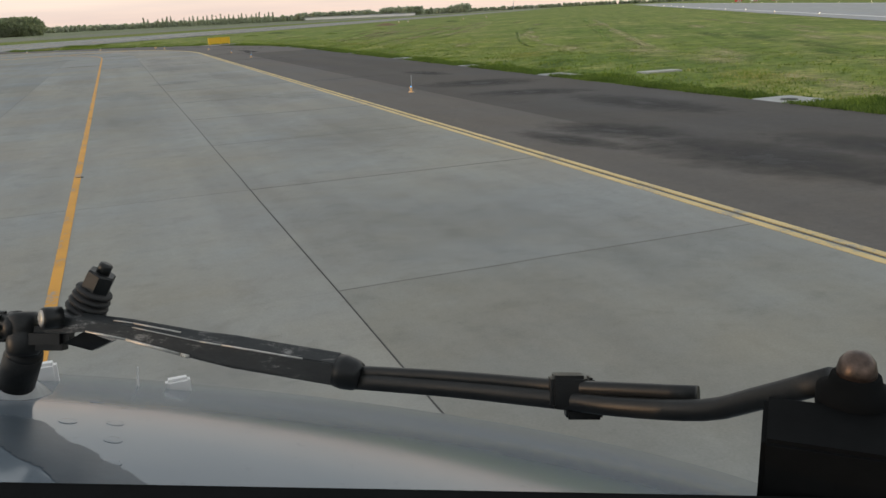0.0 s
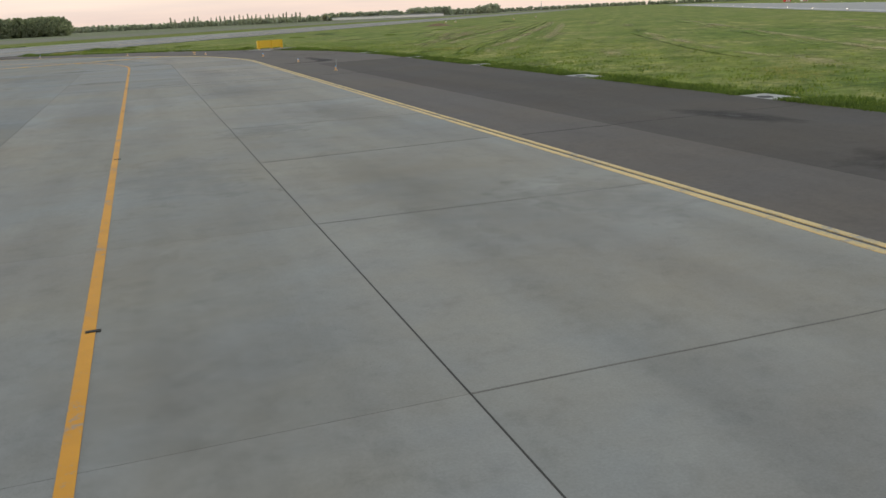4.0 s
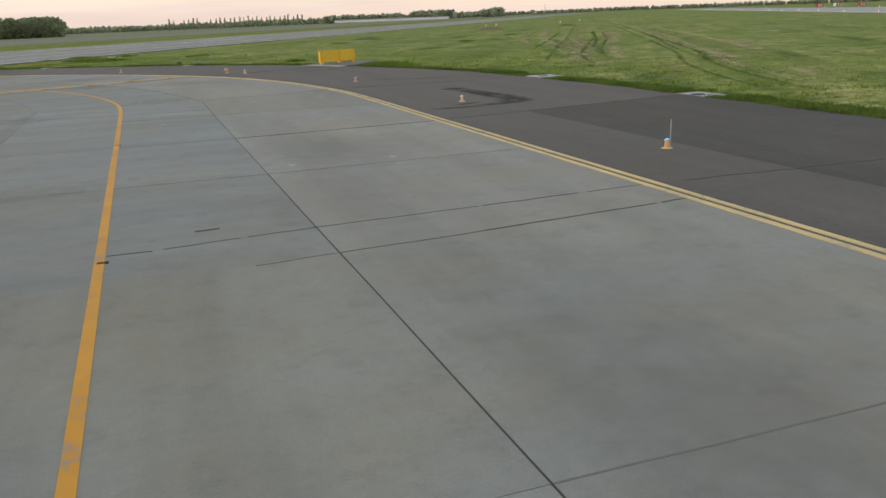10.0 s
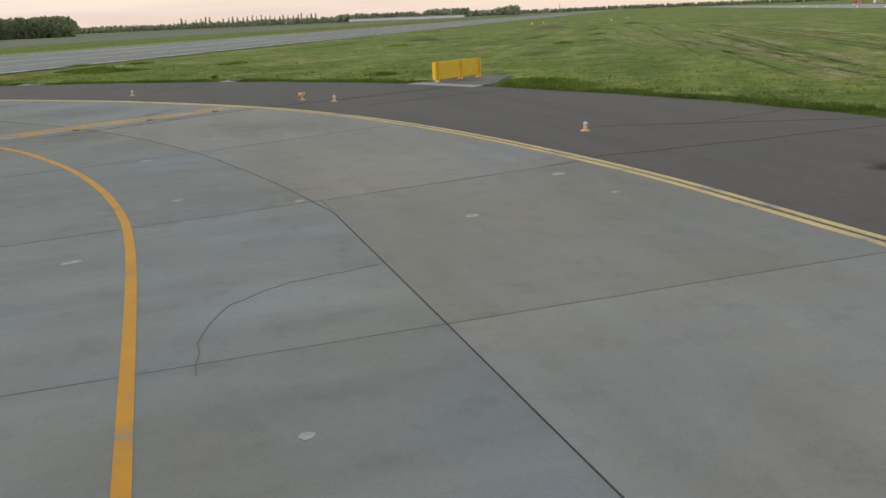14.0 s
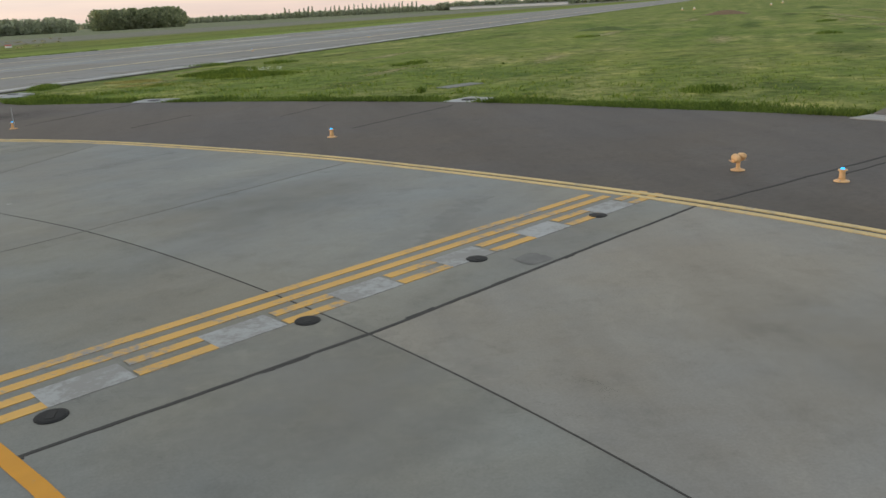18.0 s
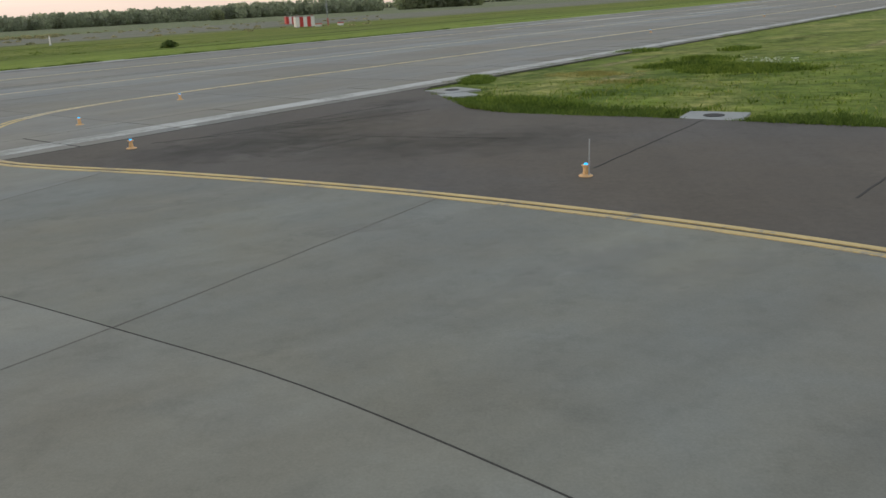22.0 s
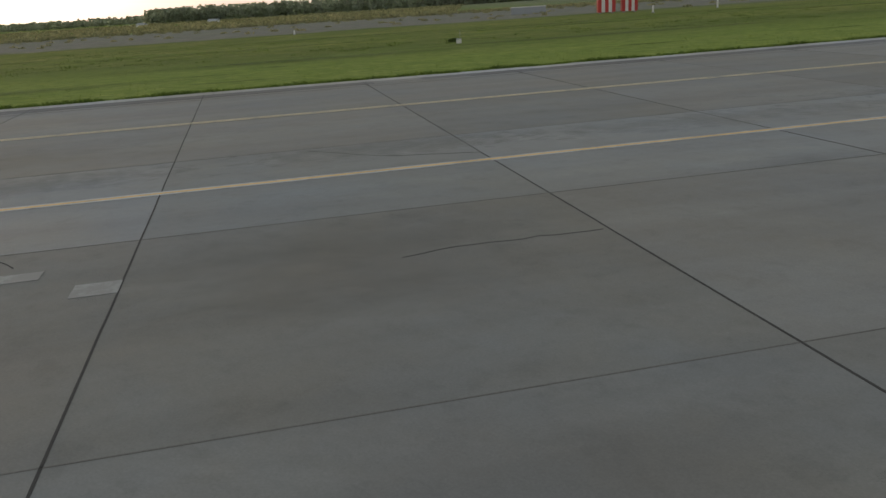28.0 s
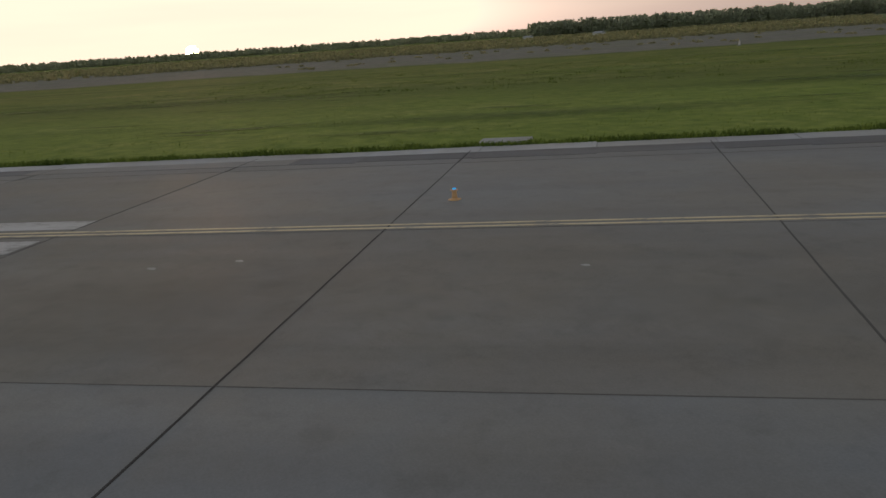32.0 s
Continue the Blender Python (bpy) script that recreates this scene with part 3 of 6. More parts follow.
while u < 140:
    step = random.choice((2.2, 3.4, 3.5, 5.0, 7.0))
    bm = bmesh.new()
    slab_mesh(bm, [tuple(uv(p, q))[:2] for p, q in ((u, 19.3 + random.uniform(-0.15, 0.1)), (u + step, 19.3 + random.uniform(-0.15, 0.1)), (u + step, 20.38), (u, 20.38))], -0.02, random.uniform(-0.006, -0.002))
    part("patch", bm, PATCH_DARK if random.random() < 0.7 else CONCRETE_2, strip)
    bm = bmesh.new()
    slab_mesh(bm, [tuple(uv(p, q))[:2] for p, q in ((u, 20.40), (u + step - 0.03, 20.40), (u + step - 0.03, 21.5 + random.uniform(-0.2, 0.1)), (u, 21.5 + random.uniform(-0.2, 0.1)))], -0.02, random.uniform(-0.006, 0.004))
    part("patch", bm, EDGE_PALE, strip)
    u += step

# dark fillers in the joints
seals = thing("joint_seals", "dark sealing strips in the taxiway joints", "joint", kind="structure")


def seal(points, width, material=JOINT, z=0.003):
    bm = bmesh.new()
    ribbon(bm, [Vector((p[0], p[1], 0)) for p in points], 0, width, -0.05, z)
    part("seal", bm, material, seals)


def wander(a, b, amount, step=0.7):
    a, b = Vector((a[0], a[1], 0)), Vector((b[0], b[1], 0))
    n = max(2, int((b - a).length / step))
    side = Vector((-(b - a).y, (b - a).x, 0)).normalized()
    return [a + (b - a) * (k / n) + side * (random.uniform(-amount, amount) if 0 < k < n else 0) for k in range(n + 1)]


seal(wander((3.5, -50), (3.5, 103), 0.006, 3) + SEAM[1:], 0.019)
seal(wander((-3.5, -50), (-3.5, 103), 0.006, 3) + [p + n * 7 for p, n in zip(SEAM, NS)][1:], 0.02, JOINT_PALE)
for k, y in enumerate(ROWS_Y):
    if y == 75.14 or y == 104.2:
        continue
    seal(wander((3.5, y), (10.4, y + TILT.get(y, 0)), 0.012), 0.05 if y == 89.4 else 0.034 if y == 45.83 else 0.022, JOINT if y == 89.4 else JOINT_MID if y == 45.83 else JOINT_PALE)
    if y > 70:
        seal(wander((-10.4, y), (3.5, y), 0.012), 0.014, JOINT_PALE)
for pts, w in ((((1.50, 77.62), (1.92, 77.65)), 0.07), (((0.1, 76.64), (0.78, 76.62)), 0.03), (((0.95, 76.66), (2.2, 76.79)), 0.016), (((2.3, 76.80), (3.5, 76.92)), 0.014), (((3.5, 76.92), (6.6, 77.05)), 0.02), (((6.7, 77.06), (8.8, 77.17)), 0.035), (((9.0, 77.18), (10.3, 77.25)), 0.02),
               (((2.2, 75.02), (3.5, 75.14)), 0.014), (((3.5, 75.14), (6.0, 75.34)), 0.022), (((6.0, 75.35), (7.4, 75.48)), 0.05), (((7.4, 75.48), (9.6, 75.70)), 0.045), (((9.7, 75.71), (10.4, 75.8)), 0.05)):
    seal(wander(pts[0], pts[1], 0.02, 0.4), w)
for k, (s, e) in enumerate(BEND_JOINTS[:-1]):
    seal(wander(s, e, 0.012), 0.055 if k == 2 else 0.03, JOINT if k == 2 else JOINT_PALE)
    i = nearest(SEAM, s)
    seal(wander(s, SEAM[i] + NS[i] * 7, 0.012), 0.05 if k == 2 else 0.03, JOINT if k == 2 else JOINT_PALE)
for k in range(-11, 21):
    u = 7 * k
    strong = -3 <= k <= 2
    seal(wander(uv(u, -17.6), uv(u, 20.8), 0.005), 0.03 if strong else 0.018, JOINT_MID if k in (-1, -3) else JOINT if strong else JOINT_PALE)
    for h in (0, 3.52):
        seal(wander(uv(u + h, -21.1), uv(u + h, -17.6), 0.008), 0.024, JOINT if k < 3 else JOINT_PALE, 0.0075)
for v, w, m in ((-21.12, 0.016, JOINT_MID), (-17.6, 0.018, JOINT_PALE), (-10.6, 0.018, JOINT_PALE), (-3.55, 0.020, JOINT_PALE), (3.65, 0.016, JOINT_PALE), (10.6, 0.012, JOINT_PALE), (18.4, 0.012, JOINT_PALE)):
    seal(wander(uv(-77, v), uv(147, v), 0.015, 3.5), w, m)
# filler that has run out over the slabs beside the widest joints
for a, b in (((3.5, 89.4), (10.4, 89.87)), ((-1.5, 119.6), (4.75, 123.5)), ((-1.5, 119.6), tuple(SEAM[nearest(SEAM, (-1.5, 119.6))] + NS[nearest(SEAM, (-1.5, 119.6))] * 7))):
    a, b = Vector((a[0], a[1], 0)), Vector((b[0], b[1], 0))
    f = 0.0
    while f < 0.97:
        g = min(1.0, f + random.uniform(0.03, 0.12))
        c = Vector((random.uniform(-0.02, 0.02), random.uniform(-0.02, 0.02), 0))
        seal(wander(a.lerp(b, f) + c, a.lerp(b, g) + c, 0.012, 0.15), random.uniform(0.02, 0.07), JOINT, 0.0036)
        f = g + random.uniform(0.0, 0.05)
# joints and cracks in the asphalt
for line, w in ((((4.67, 123.46), (14.66, 127.54)), 0.06), (((8.29, 124.55), (14.28, 127.01)), 0.045), (((8.92, 121.7), (16.23, 123.9)), 0.04), (((-21.52, 149.7), (-16.99, 155.7)), 0.034),
                (((-22.76, 148.8), (-20.08, 150.48), (-15.47, 154.02)), 0.03), (((-19.9, 150.24), (-16.65, 148.87), (-12.7, 147.7)), 0.02), (((-17.91, 146.66), (-16.26, 149.14)), 0.03), (((-10.8, 143.7), (-7.44, 149.8)), 0.042),
                (((-6.73, 140.67), (-4.9, 143.3)), 0.042), (((13.22, 110.64), (21.25, 107.26)), 0.028), (((9.05, 105.35), (10.62, 105.83), (19.96, 106.05)), 0.03), (((16.2, 109.34), (20.22, 110.43)), 0.02),
                (((0.3, 136.4), (4.5, 140.5)), 0.04), (((-1.74, 140.65), (0.28, 143.65)), 0.03), (((10.5, 90.05), (14.5, 90.6)), 0.036), (((14.5, 90.6), (21.8, 92.0)), 0.02), (((11.3, 77.2), (16.5, 77.0)), 0.016), (((11.0, 46.3), (21.8, 47.0)), 0.018)):
    for a, b in zip(line, line[1:]):
        seal(wander(a, b, 0.02 if w > 0.03 else 0.07, 0.45), w, JOINT, 0.0005)
cracks = ((uv(3.8, -6.25), uv(4.35, -6.1), uv(5.15, -6.05), uv(6.9, -6.1)), (uv(-2.5, -3.6), uv(-2.13, -3.8), uv(-1.7, -4.4)), (uv(3.2, 3.4), uv(4.8, 1.7), uv(7, 0.9)),
          (uv(13.2, -10.2), uv(14.4, -10.9)), (uv(-14, -4.2), uv(-11.5, -5.4)),
          ((0.67, 96.5), (0.81, 97.7), (1.2, 98.6), (2.07, 99.2), (3.4, 99.45)))
for c in cracks:
    pts = []
    for a, b in zip(c, c[1:]):
        pts += wander(a, b, 0.04, 0.25)[:-1]
    seal(pts + [c[-1]], 0.02, JOINT if c[0][0] < 0 else JOINT_PALE)

# ---- paint ----
TOP = 0.006


def stripe(name, line, offsets, width, material, label, lift=0.0):
    ob = thing(name, label, "road marking", kind="structure")
    for o in offsets:
        bm = bmesh.new()
        ribbon(bm, line, o, width, -0.005, TOP + lift)
        part("line", bm, material, ob)
    return ob


stripe("centreline_1", CENTRE, (0,), 0.155, ORANGE, "orange-yellow painted taxiway centreline")
turn_off = nearest(EDGE, (-30.9, 155.4))
stripe("edge_line_1", EDGE[:turn_off + 1], (0.135, -0.135), 0.145, YELLOW, "double yellow painted taxiway edge line", 0.004)
stripe("edge_line_3", EDGE[turn_off:], (0.135, -0.135), 0.13, YELLOW_OLD, "double faded yellow edge line along the parallel taxiway", 0.004)
line = [uv(u, 0) for u in range(-320, 600, 8)]
stripe("centreline_2", line, (0,), 0.15, YELLOW_2, "worn yellow taxiway centreline with pale borders")
stripe("centreline_border", line, (0.12, -0.12), 0.09, WHITE, "pale worn border of the yellow centreline")
line = [uv(u, 10.9) for u in range(-320, 600, 8)]
stripe("edge_line_2", line, (0.13, -0.13), 0.11, YELLOW_OLD, "double faded yellow edge line by the meadow")
stripe("side_band", [uv(u, -19.9) for u in range(1, 600, 3)], (0,), 0.98, WHITE, "broad worn white painted side band")
for u0, u1, v0, v1 in ((-30, -21.0, 11.3, 12.1), (-26, -21.1, 9.3, 10.3), (-2.1, -1.2, -5.15, -4.75), (-0.62, 0.0, -6.2, -5.65), (88, 108, 14.2, 15.1), (100, 118, 9.6, 10.6), (118, 150, 3.2, 4.2), (150, 190, 14, 15.2),
                       (14.25, 14.6, -20.95, -20.65), (21.0, 21.6, -20.85, -20.6)):
    line = [uv(u0, (v0 + v1) / 2), uv((u0 + u1) / 2, (v0 + v1) / 2), uv(u1, (v0 + v1) / 2)]
    stripe("white_mark", line, (0,), v1 - v0, OLD_MARK if -3 < u0 < 1 else WHITE, "worn white painted mark on concrete")

# the holding position: two full lines, two broken ones with greyed-out gaps
HA, HD = Vector((-6.4, 116.6, 0)), Vector((0.853, 0.522, 0)).normalized()
HN = Vector((-HD.y, HD.x, 0))
hold = thing("holding_position", "yellow runway holding position of two full and two broken lines", "road marking", kind="structure")
for o in (2.05, 1.72):
    bm = bmesh.new()
    ribbon(bm, [HA + HD * q + HN * o for q in (-8, 0, 6, 13.3 - o * 0.3)], 0, 0.165, -0.005, TOP)
    part("line", bm, HOLD_PAINT, hold)
for k in range(-6, 4):
    q = 7.15 + 1.81 * k
    for o, late in ((1.39, 0.04), (1.06, 0.0)):
        bm = bmesh.new()
        ribbon(bm, [HA + HD * (q + late) + HN * o, HA + HD * (q + 0.90) + HN * o], 0, 0.165, -0.005, TOP)
        part("dash", bm, HOLD_PAINT, hold)
    bm = bmesh.new()
    ribbon(bm, [HA + HD * (q - 0.91) + HN * 1.22, HA + HD * (q - 0.03) + HN * 1.22], 0, 0.50, -0.005, TOP - 0.001)
    part("patch", bm, PALE_PATCH, hold, "pale paint covering old dashes")

# ---- pits and spots in the pavement ----
def disc(bm, x, y, r, z, squash=1.0, turn=0.0, rag=0.0, n=18):
    vs = []
    for k in range(n):
        a = 2 * math.pi * k / n
        q = r * (1 + random.uniform(-rag, rag))
        px, py = q * math.cos(a), q * squash * math.sin(a)
        vs.append(bm.verts.new((x + px * math.cos(turn) - py * math.sin(turn), y + px * math.sin(turn) + py * math.cos(turn), z)))
    bm.faces.new(vs)


def pit_light():
    ob = thing("inset_light", "dark steel inset light flush in the concrete", "light", "inset lights")
    bm = bmesh.new()
    lathe(bm, [(0.150, -0.03), (0.155, 0.004), (0.125, 0.012), (0.07, 0.013)], 20)
    part("cover", bm, BLACK, ob)
    bm = bmesh.new()
    box(bm, -0.04, 0.04, -0.08, 0.08, 0.010, 0.016, bev=0.003)
    part("window", bm, RUBBER, ob)
    return ob


first = pit_light()
first.matrix_basis = pose(-2.14, 120.25, 0.002)
for x, y in ((0.36, 121.88), (2.9, 123.5), (-4.6, 118.6)):
    copy_thing(first, pose(x, y, 0.002))


def centre_light():
    ob = thing("centreline_light", "small dark inset light across the painted centreline", "light", "centreline lights")
    bm = bmesh.new()
    box(bm, -0.09, 0.09, -0.045, 0.045, -0.02, 0.010, bev=0.006)
    part("cover", bm, BLACK, ob)
    return ob


first = centre_light()
first.matrix_basis = pose(0.05, 7.4, 0.002)
for k in range(1, 7):
    copy_thing(first, pose(0.05, 7.4 + 13.77 * k, 0.002))

STAIN = plain("dark_stain", (0.165, 0.165, 0.16), 0.8, wear=0.2, scale=3)
PALE_SPOT = plain("pale_repair", (0.40, 0.405, 0.385), 0.8, wear=0.3, scale=9)
spots = thing("repair_spots", "small dark and pale repair spots in the concrete", "repair patch", kind="structure")
for x, y, r, q, m in ((1.1, 121.6, 0.26, 0.9, STAIN), (2.04, 115.64, 0.13, 0.8, STAIN), (3.82, 116.86, 0.12, 0.8, STAIN),
                      (6.85, 83.4, 0.20, 0.7, PALE_SPOT), (5.7, 101.6, 0.24, 0.8, PALE_SPOT), (4.23, 83.5, 0.20, 0.7, PALE_SPOT), (8.8, 104.3, 0.34, 0.7, PALE_SPOT),
                      (8.9, 102.1, 0.16, 0.9, PALE_SPOT), (0.2, 111.5, 0.28, 0.6, PALE_SPOT), (0.8, 105.7, 0.2, 0.8, PALE_SPOT), (3.1, 104.4, 0.18, 0.8, PALE_SPOT), (-0.9, 101.7, 0.3, 0.5, PALE_SPOT), (1.5, 94.8, 0.14, 0.9, PALE_SPOT), (-10.2, 131.9, 0.12, 0.7, STAIN),
                      (-7.6, 129.0, 0.09, 0.8, PALE_SPOT), (uv(-10.2, 8.1).x, uv(-10.2, 8.1).y, 0.14, 0.7, PALE_SPOT),
                      (uv(-16, 8.6).x, uv(-16, 8.6).y, 0.16, 0.7, PALE_SPOT), (uv(-17.4, 8.2).x, uv(-17.4, 8.2).y, 0.2, 0.5, PALE_SPOT)):
    bm = bmesh.new()
    disc(bm, x, y, r if m is STAIN else 0.55 * r, 0.003, q, 0.4, 0.16)
    part("spot", bm, m, spots)
def stain_paint(name, colour, most, rough=0.75, gain=2.4):
    """A stain that fades out raggedly towards its rim."""
    m, nt, b = shader(name, rough, spec=0.3)
    tc = nt.nodes.new("ShaderNodeTexCoord")
    mp = nt.nodes.new("ShaderNodeMapping")
    mp.inputs["Location"].default_value = (-1, -1, 0)
    mp.inputs["Scale"].default_value = (2, 2, 0)
    nt.links.new(tc.outputs["Generated"], mp.inputs[0])
    g = nt.nodes.new("ShaderNodeTexGradient")
    g.gradient_type = "SPHERICAL"
    nt.links.new(mp.outputs[0], g.inputs[0])
    n = noise_tex(nt, 1.5, 7, 0.68)
    f = nt.nodes.new("ShaderNodeMath")
    f.operation = "MULTIPLY_ADD"
    f.inputs[1].default_value = gain
    nt.links.new(n.outputs[0], f.inputs[0])
    nt.links.new(g.outputs["Fac"], f.inputs[2])
    span = node(nt, "ShaderNodeMapRange", From_Min=0.5 * gain + 0.12, From_Max=0.5 * gain + 0.95, To_Max=most)
    nt.links.new(f.outputs[0], span.inputs[0])
    a = span.outputs[0]
    nt.links.new(a, b.inputs["Alpha"])
    grain = noise_tex(nt, 30, 4, 0.7)
    c = ramp(nt, grain.outputs[0], [(0.3, tuple(0.8 * q for q in colour)), (0.7, tuple(1.2 * q for q in colour))]).outputs[0]
    nt.links.new(c, b.inputs["Base Color"])
    return m


TAR_STAIN = stain_paint("tar_stain", (0.042, 0.040, 0.040), 0.86, gain=1.0)
TAR_STROKE = stain_paint("tar_stroke", (0.040, 0.038, 0.040), 0.9, gain=1.0)
DARK_BLOTCH = stain_paint("asphalt_dark_blotch", (0.046, 0.043, 0.038), 0.24, gain=1.6)
DAMP_STAIN = stain_paint("brown_stain", (0.17, 0.158, 0.135), 0.16, gain=1.2)
RUBBER_STAIN = stain_paint("rubber_smear", (0.095, 0.096, 0.10), 0.10)
PALE_STAIN = stain_paint("pale_scour", (0.36, 0.36, 0.345), 0.34)
stains = thing("pavement_stains", "soft dark tar stains and pale scoured patches", "stain", kind="structure")
LEVEL = [0]


def stain(x, y, rx, ry, turn, material, z):
    LEVEL[0] += 1
    bm = bmesh.new()
    bmesh.ops.create_grid(bm, x_segments=1, y_segments=1, size=1.0)
    ob = part("stain", bm, material, stains)
    ob.matrix_basis = pose(x, y, z + 0.00003 * LEVEL[0], 0, 0, turn) @ Matrix.Diagonal((rx, ry, 1, 1))


for x, y, rx, ry, turn in ((17.8, 37.3, 3.7, 2.6, -17), (17.5, 31.4, 3.2, 1.7, -27), (18.6, 25.0, 5.2, 1.7, -84), (14.1, 20.0, 3.0, 1.6, -70), (12.3, 19.1, 2.9, 0.8, -78), (14.4, 14.2, 5.2, 2.2, -80), (17.8, 13.5, 4.2, 1.7, -75),
                           (1.75, 77.66, 0.6, 0.16, 5), (18.2, 46, 1.0, 3.0, 10), (17, 8, 1.6, 4, 5)):
    stain(x, y, rx, ry, turn, TAR_STAIN, -0.003)
for x, y, rx, ry, turn in ((15.55, 98.4, 0.75, 4.6, 3), (15.7, 96.4, 0.9, 3.4, 2), (15.3, 101.3, 0.9, 0.6, -20), (15.4, 94.5, 0.9, 1.6, -30), (14.3, 93.6, 1.5, 0.5, 12), (12.3, 93.28, 1.2, 0.42, -4), (13.3, 94.4, 1.0, 0.28, 20)):
    stain(x, y, rx, ry, turn, TAR_STROKE, -0.003)
# broad soft blotches that darken the asphalt near the grass tip
for x, y, rx, ry, turn in ((-18.4, 149.0, 4.6, 3.4, 40), (-20.6, 147.4, 4.0, 2.4, 30), (-17.4, 153.0, 3.6, 2.2, 50), (-15.6, 147.2, 4.0, 2.6, 20), (-17.0, 156.4, 2.2, 1.4, 50), (-19.6, 151.4, 2.4, 0.9, 45), (-12.4, 147.6, 3.4, 2.6, 30)):
    stain(x, y, rx, ry, turn, DARK_BLOTCH, -0.004)
for x, y, rx, ry, turn in ((6.4, 12.5, 3.4, 6.0, 8), (7.2, 24, 3.2, 5.5, -6), (6.2, 41, 3.0, 7.0, 4), (7.6, 56, 2.8, 5.0, 10), (5.8, 69, 3.4, 6.0, -5), (6.0, 86, 3.0, 4.5, 5), (0.8, 33, 2.2, 9.0, 2), (-1.2, 60, 2.4, 9.0, -2),
                           (4.0, 117, 3.0, 4.0, 30), (-2.5, 127, 3.5, 3.0, 45), (uv(9.9, -15).x, uv(9.9, -15).y, 3.6, 1.7, 60), (uv(3, -6).x, uv(3, -6).y, 4.0, 3.0, 57), (uv(-6, 6.5).x, uv(-6, 6.5).y, 7, 2.0, 57),
                           (uv(-16, 6.5).x, uv(-16, 6.5).y, 5, 3.0, 57), (uv(18, -6).x, uv(18, -6).y, 8, 2.6, 57)):
    stain(x, y, rx, ry, turn, DAMP_STAIN, 0.001)
for x, y, rx, ry, turn in ((2.0, 8.0, 1.0, 0.7, 10), (1.6, 45.0, 1.6, 3.6, 5), (4.4, 52.0, 2.0, 1.5, 30), (8.8, 38.2, 1.6, 2.4, 10), (-1.5, 83.0, 2.2, 1.2, 12), (1.5, 105.0, 2.6, 1.4, 20), (-2.2, 118.6, 1.8, 2.4, 30), (-4.0, 100.0, 2.5, 1.5, 0),
                           (uv(9.0, -13.2).x, uv(9.0, -13.2).y, 3.4, 1.1, 70), (uv(10.6, -15.8).x, uv(10.6, -15.8).y, 3.0, 1.1, 50), (uv(5.5, 2.6).x, uv(5.5, 2.6).y, 4.6, 1.3, 57), (uv(-3, 2.4).x, uv(-3, 2.4).y, 4.0, 1.4, 57), (uv(14, 2.2).x, uv(14, 2.2).y, 7, 1.3, 57),
                           (uv(30, 4).x, uv(30, 4).y, 14, 1.6, 57)):
    stain(x, y, rx, ry, turn, PALE_STAIN, 0.001)
for x, y, rx, ry, turn in ((-12.3, 136.4, 1.1, 0.3, 49), (-11.0, 137.7, 2.0, 0.55, 32), (-9.6, 137.2, 1.6, 0.4, 30), (-14.6, 139.4, 1.8, 0.35, 20), (-19.5, 141.0, 2.2, 0.4, 25), (-6.2, 133.0, 2.0, 0.4, 42), (0.6, 124.2, 2.0, 0.4, 60)):
    stain(x, y, rx, ry, turn, PALE_STAIN, 0.001)


for u, v, rx, ry, k in ((9.4, -13.4, 3.8, 1.5, 62), (11.4, -14.6, 2.6, 1.0, 50), (12.5, -3.2, 2.2, 0.8, 57)):
    q = uv(u, v)
    stain(q.x, q.y, rx, ry, k, RUBBER_STAIN, 0.0012)

# dry swaths and lush streaks in the mown grass, along the runway's line
GRASS_DRY = stain_paint("dry_swath", (0.47, 0.42, 0.20), 0.60, 0.9)
GRASS_LUSH = stain_paint("lush_swath", (0.092, 0.155, 0.026), 0.52, 0.9)
GRASS_FRESH = stain_paint("fresh_swath", (0.22, 0.32, 0.05), 0.45, 0.9, 1.4)
GRASS_DEEP = stain_paint("deep_green_swath", (0.098, 0.160, 0.03), 0.48, 0.9, 1.4)
swaths = thing("grass_swaths", "dry mown swaths and lush streaks in the grass", "grass", kind="structure")


def swath(u, v, along_u, across, material, skew=0.0):
    q = uv(u, v)
    LEVEL[0] += 1
    bm = bmesh.new()
    bmesh.ops.create_grid(bm, x_segments=1, y_segments=1, size=1.0)
    ob = part("swath", bm, material, swaths)
    q2 = uv(u, v + 1.0)
    slope = math.degrees(math.atan(ground_z(q2.x, q2.y) - ground_z(q.x, q.y)))
    ob.matrix_basis = pose(q.x, q.y, ground_z(q.x, q.y) + (0.004 if v < 22 else 0.03) + 0.00006 * LEVEL[0], 0, 0, 57.14 + skew) @ pose(0, 0, 0, slope) @ Matrix.Diagonal((along_u, across, 1, 1))


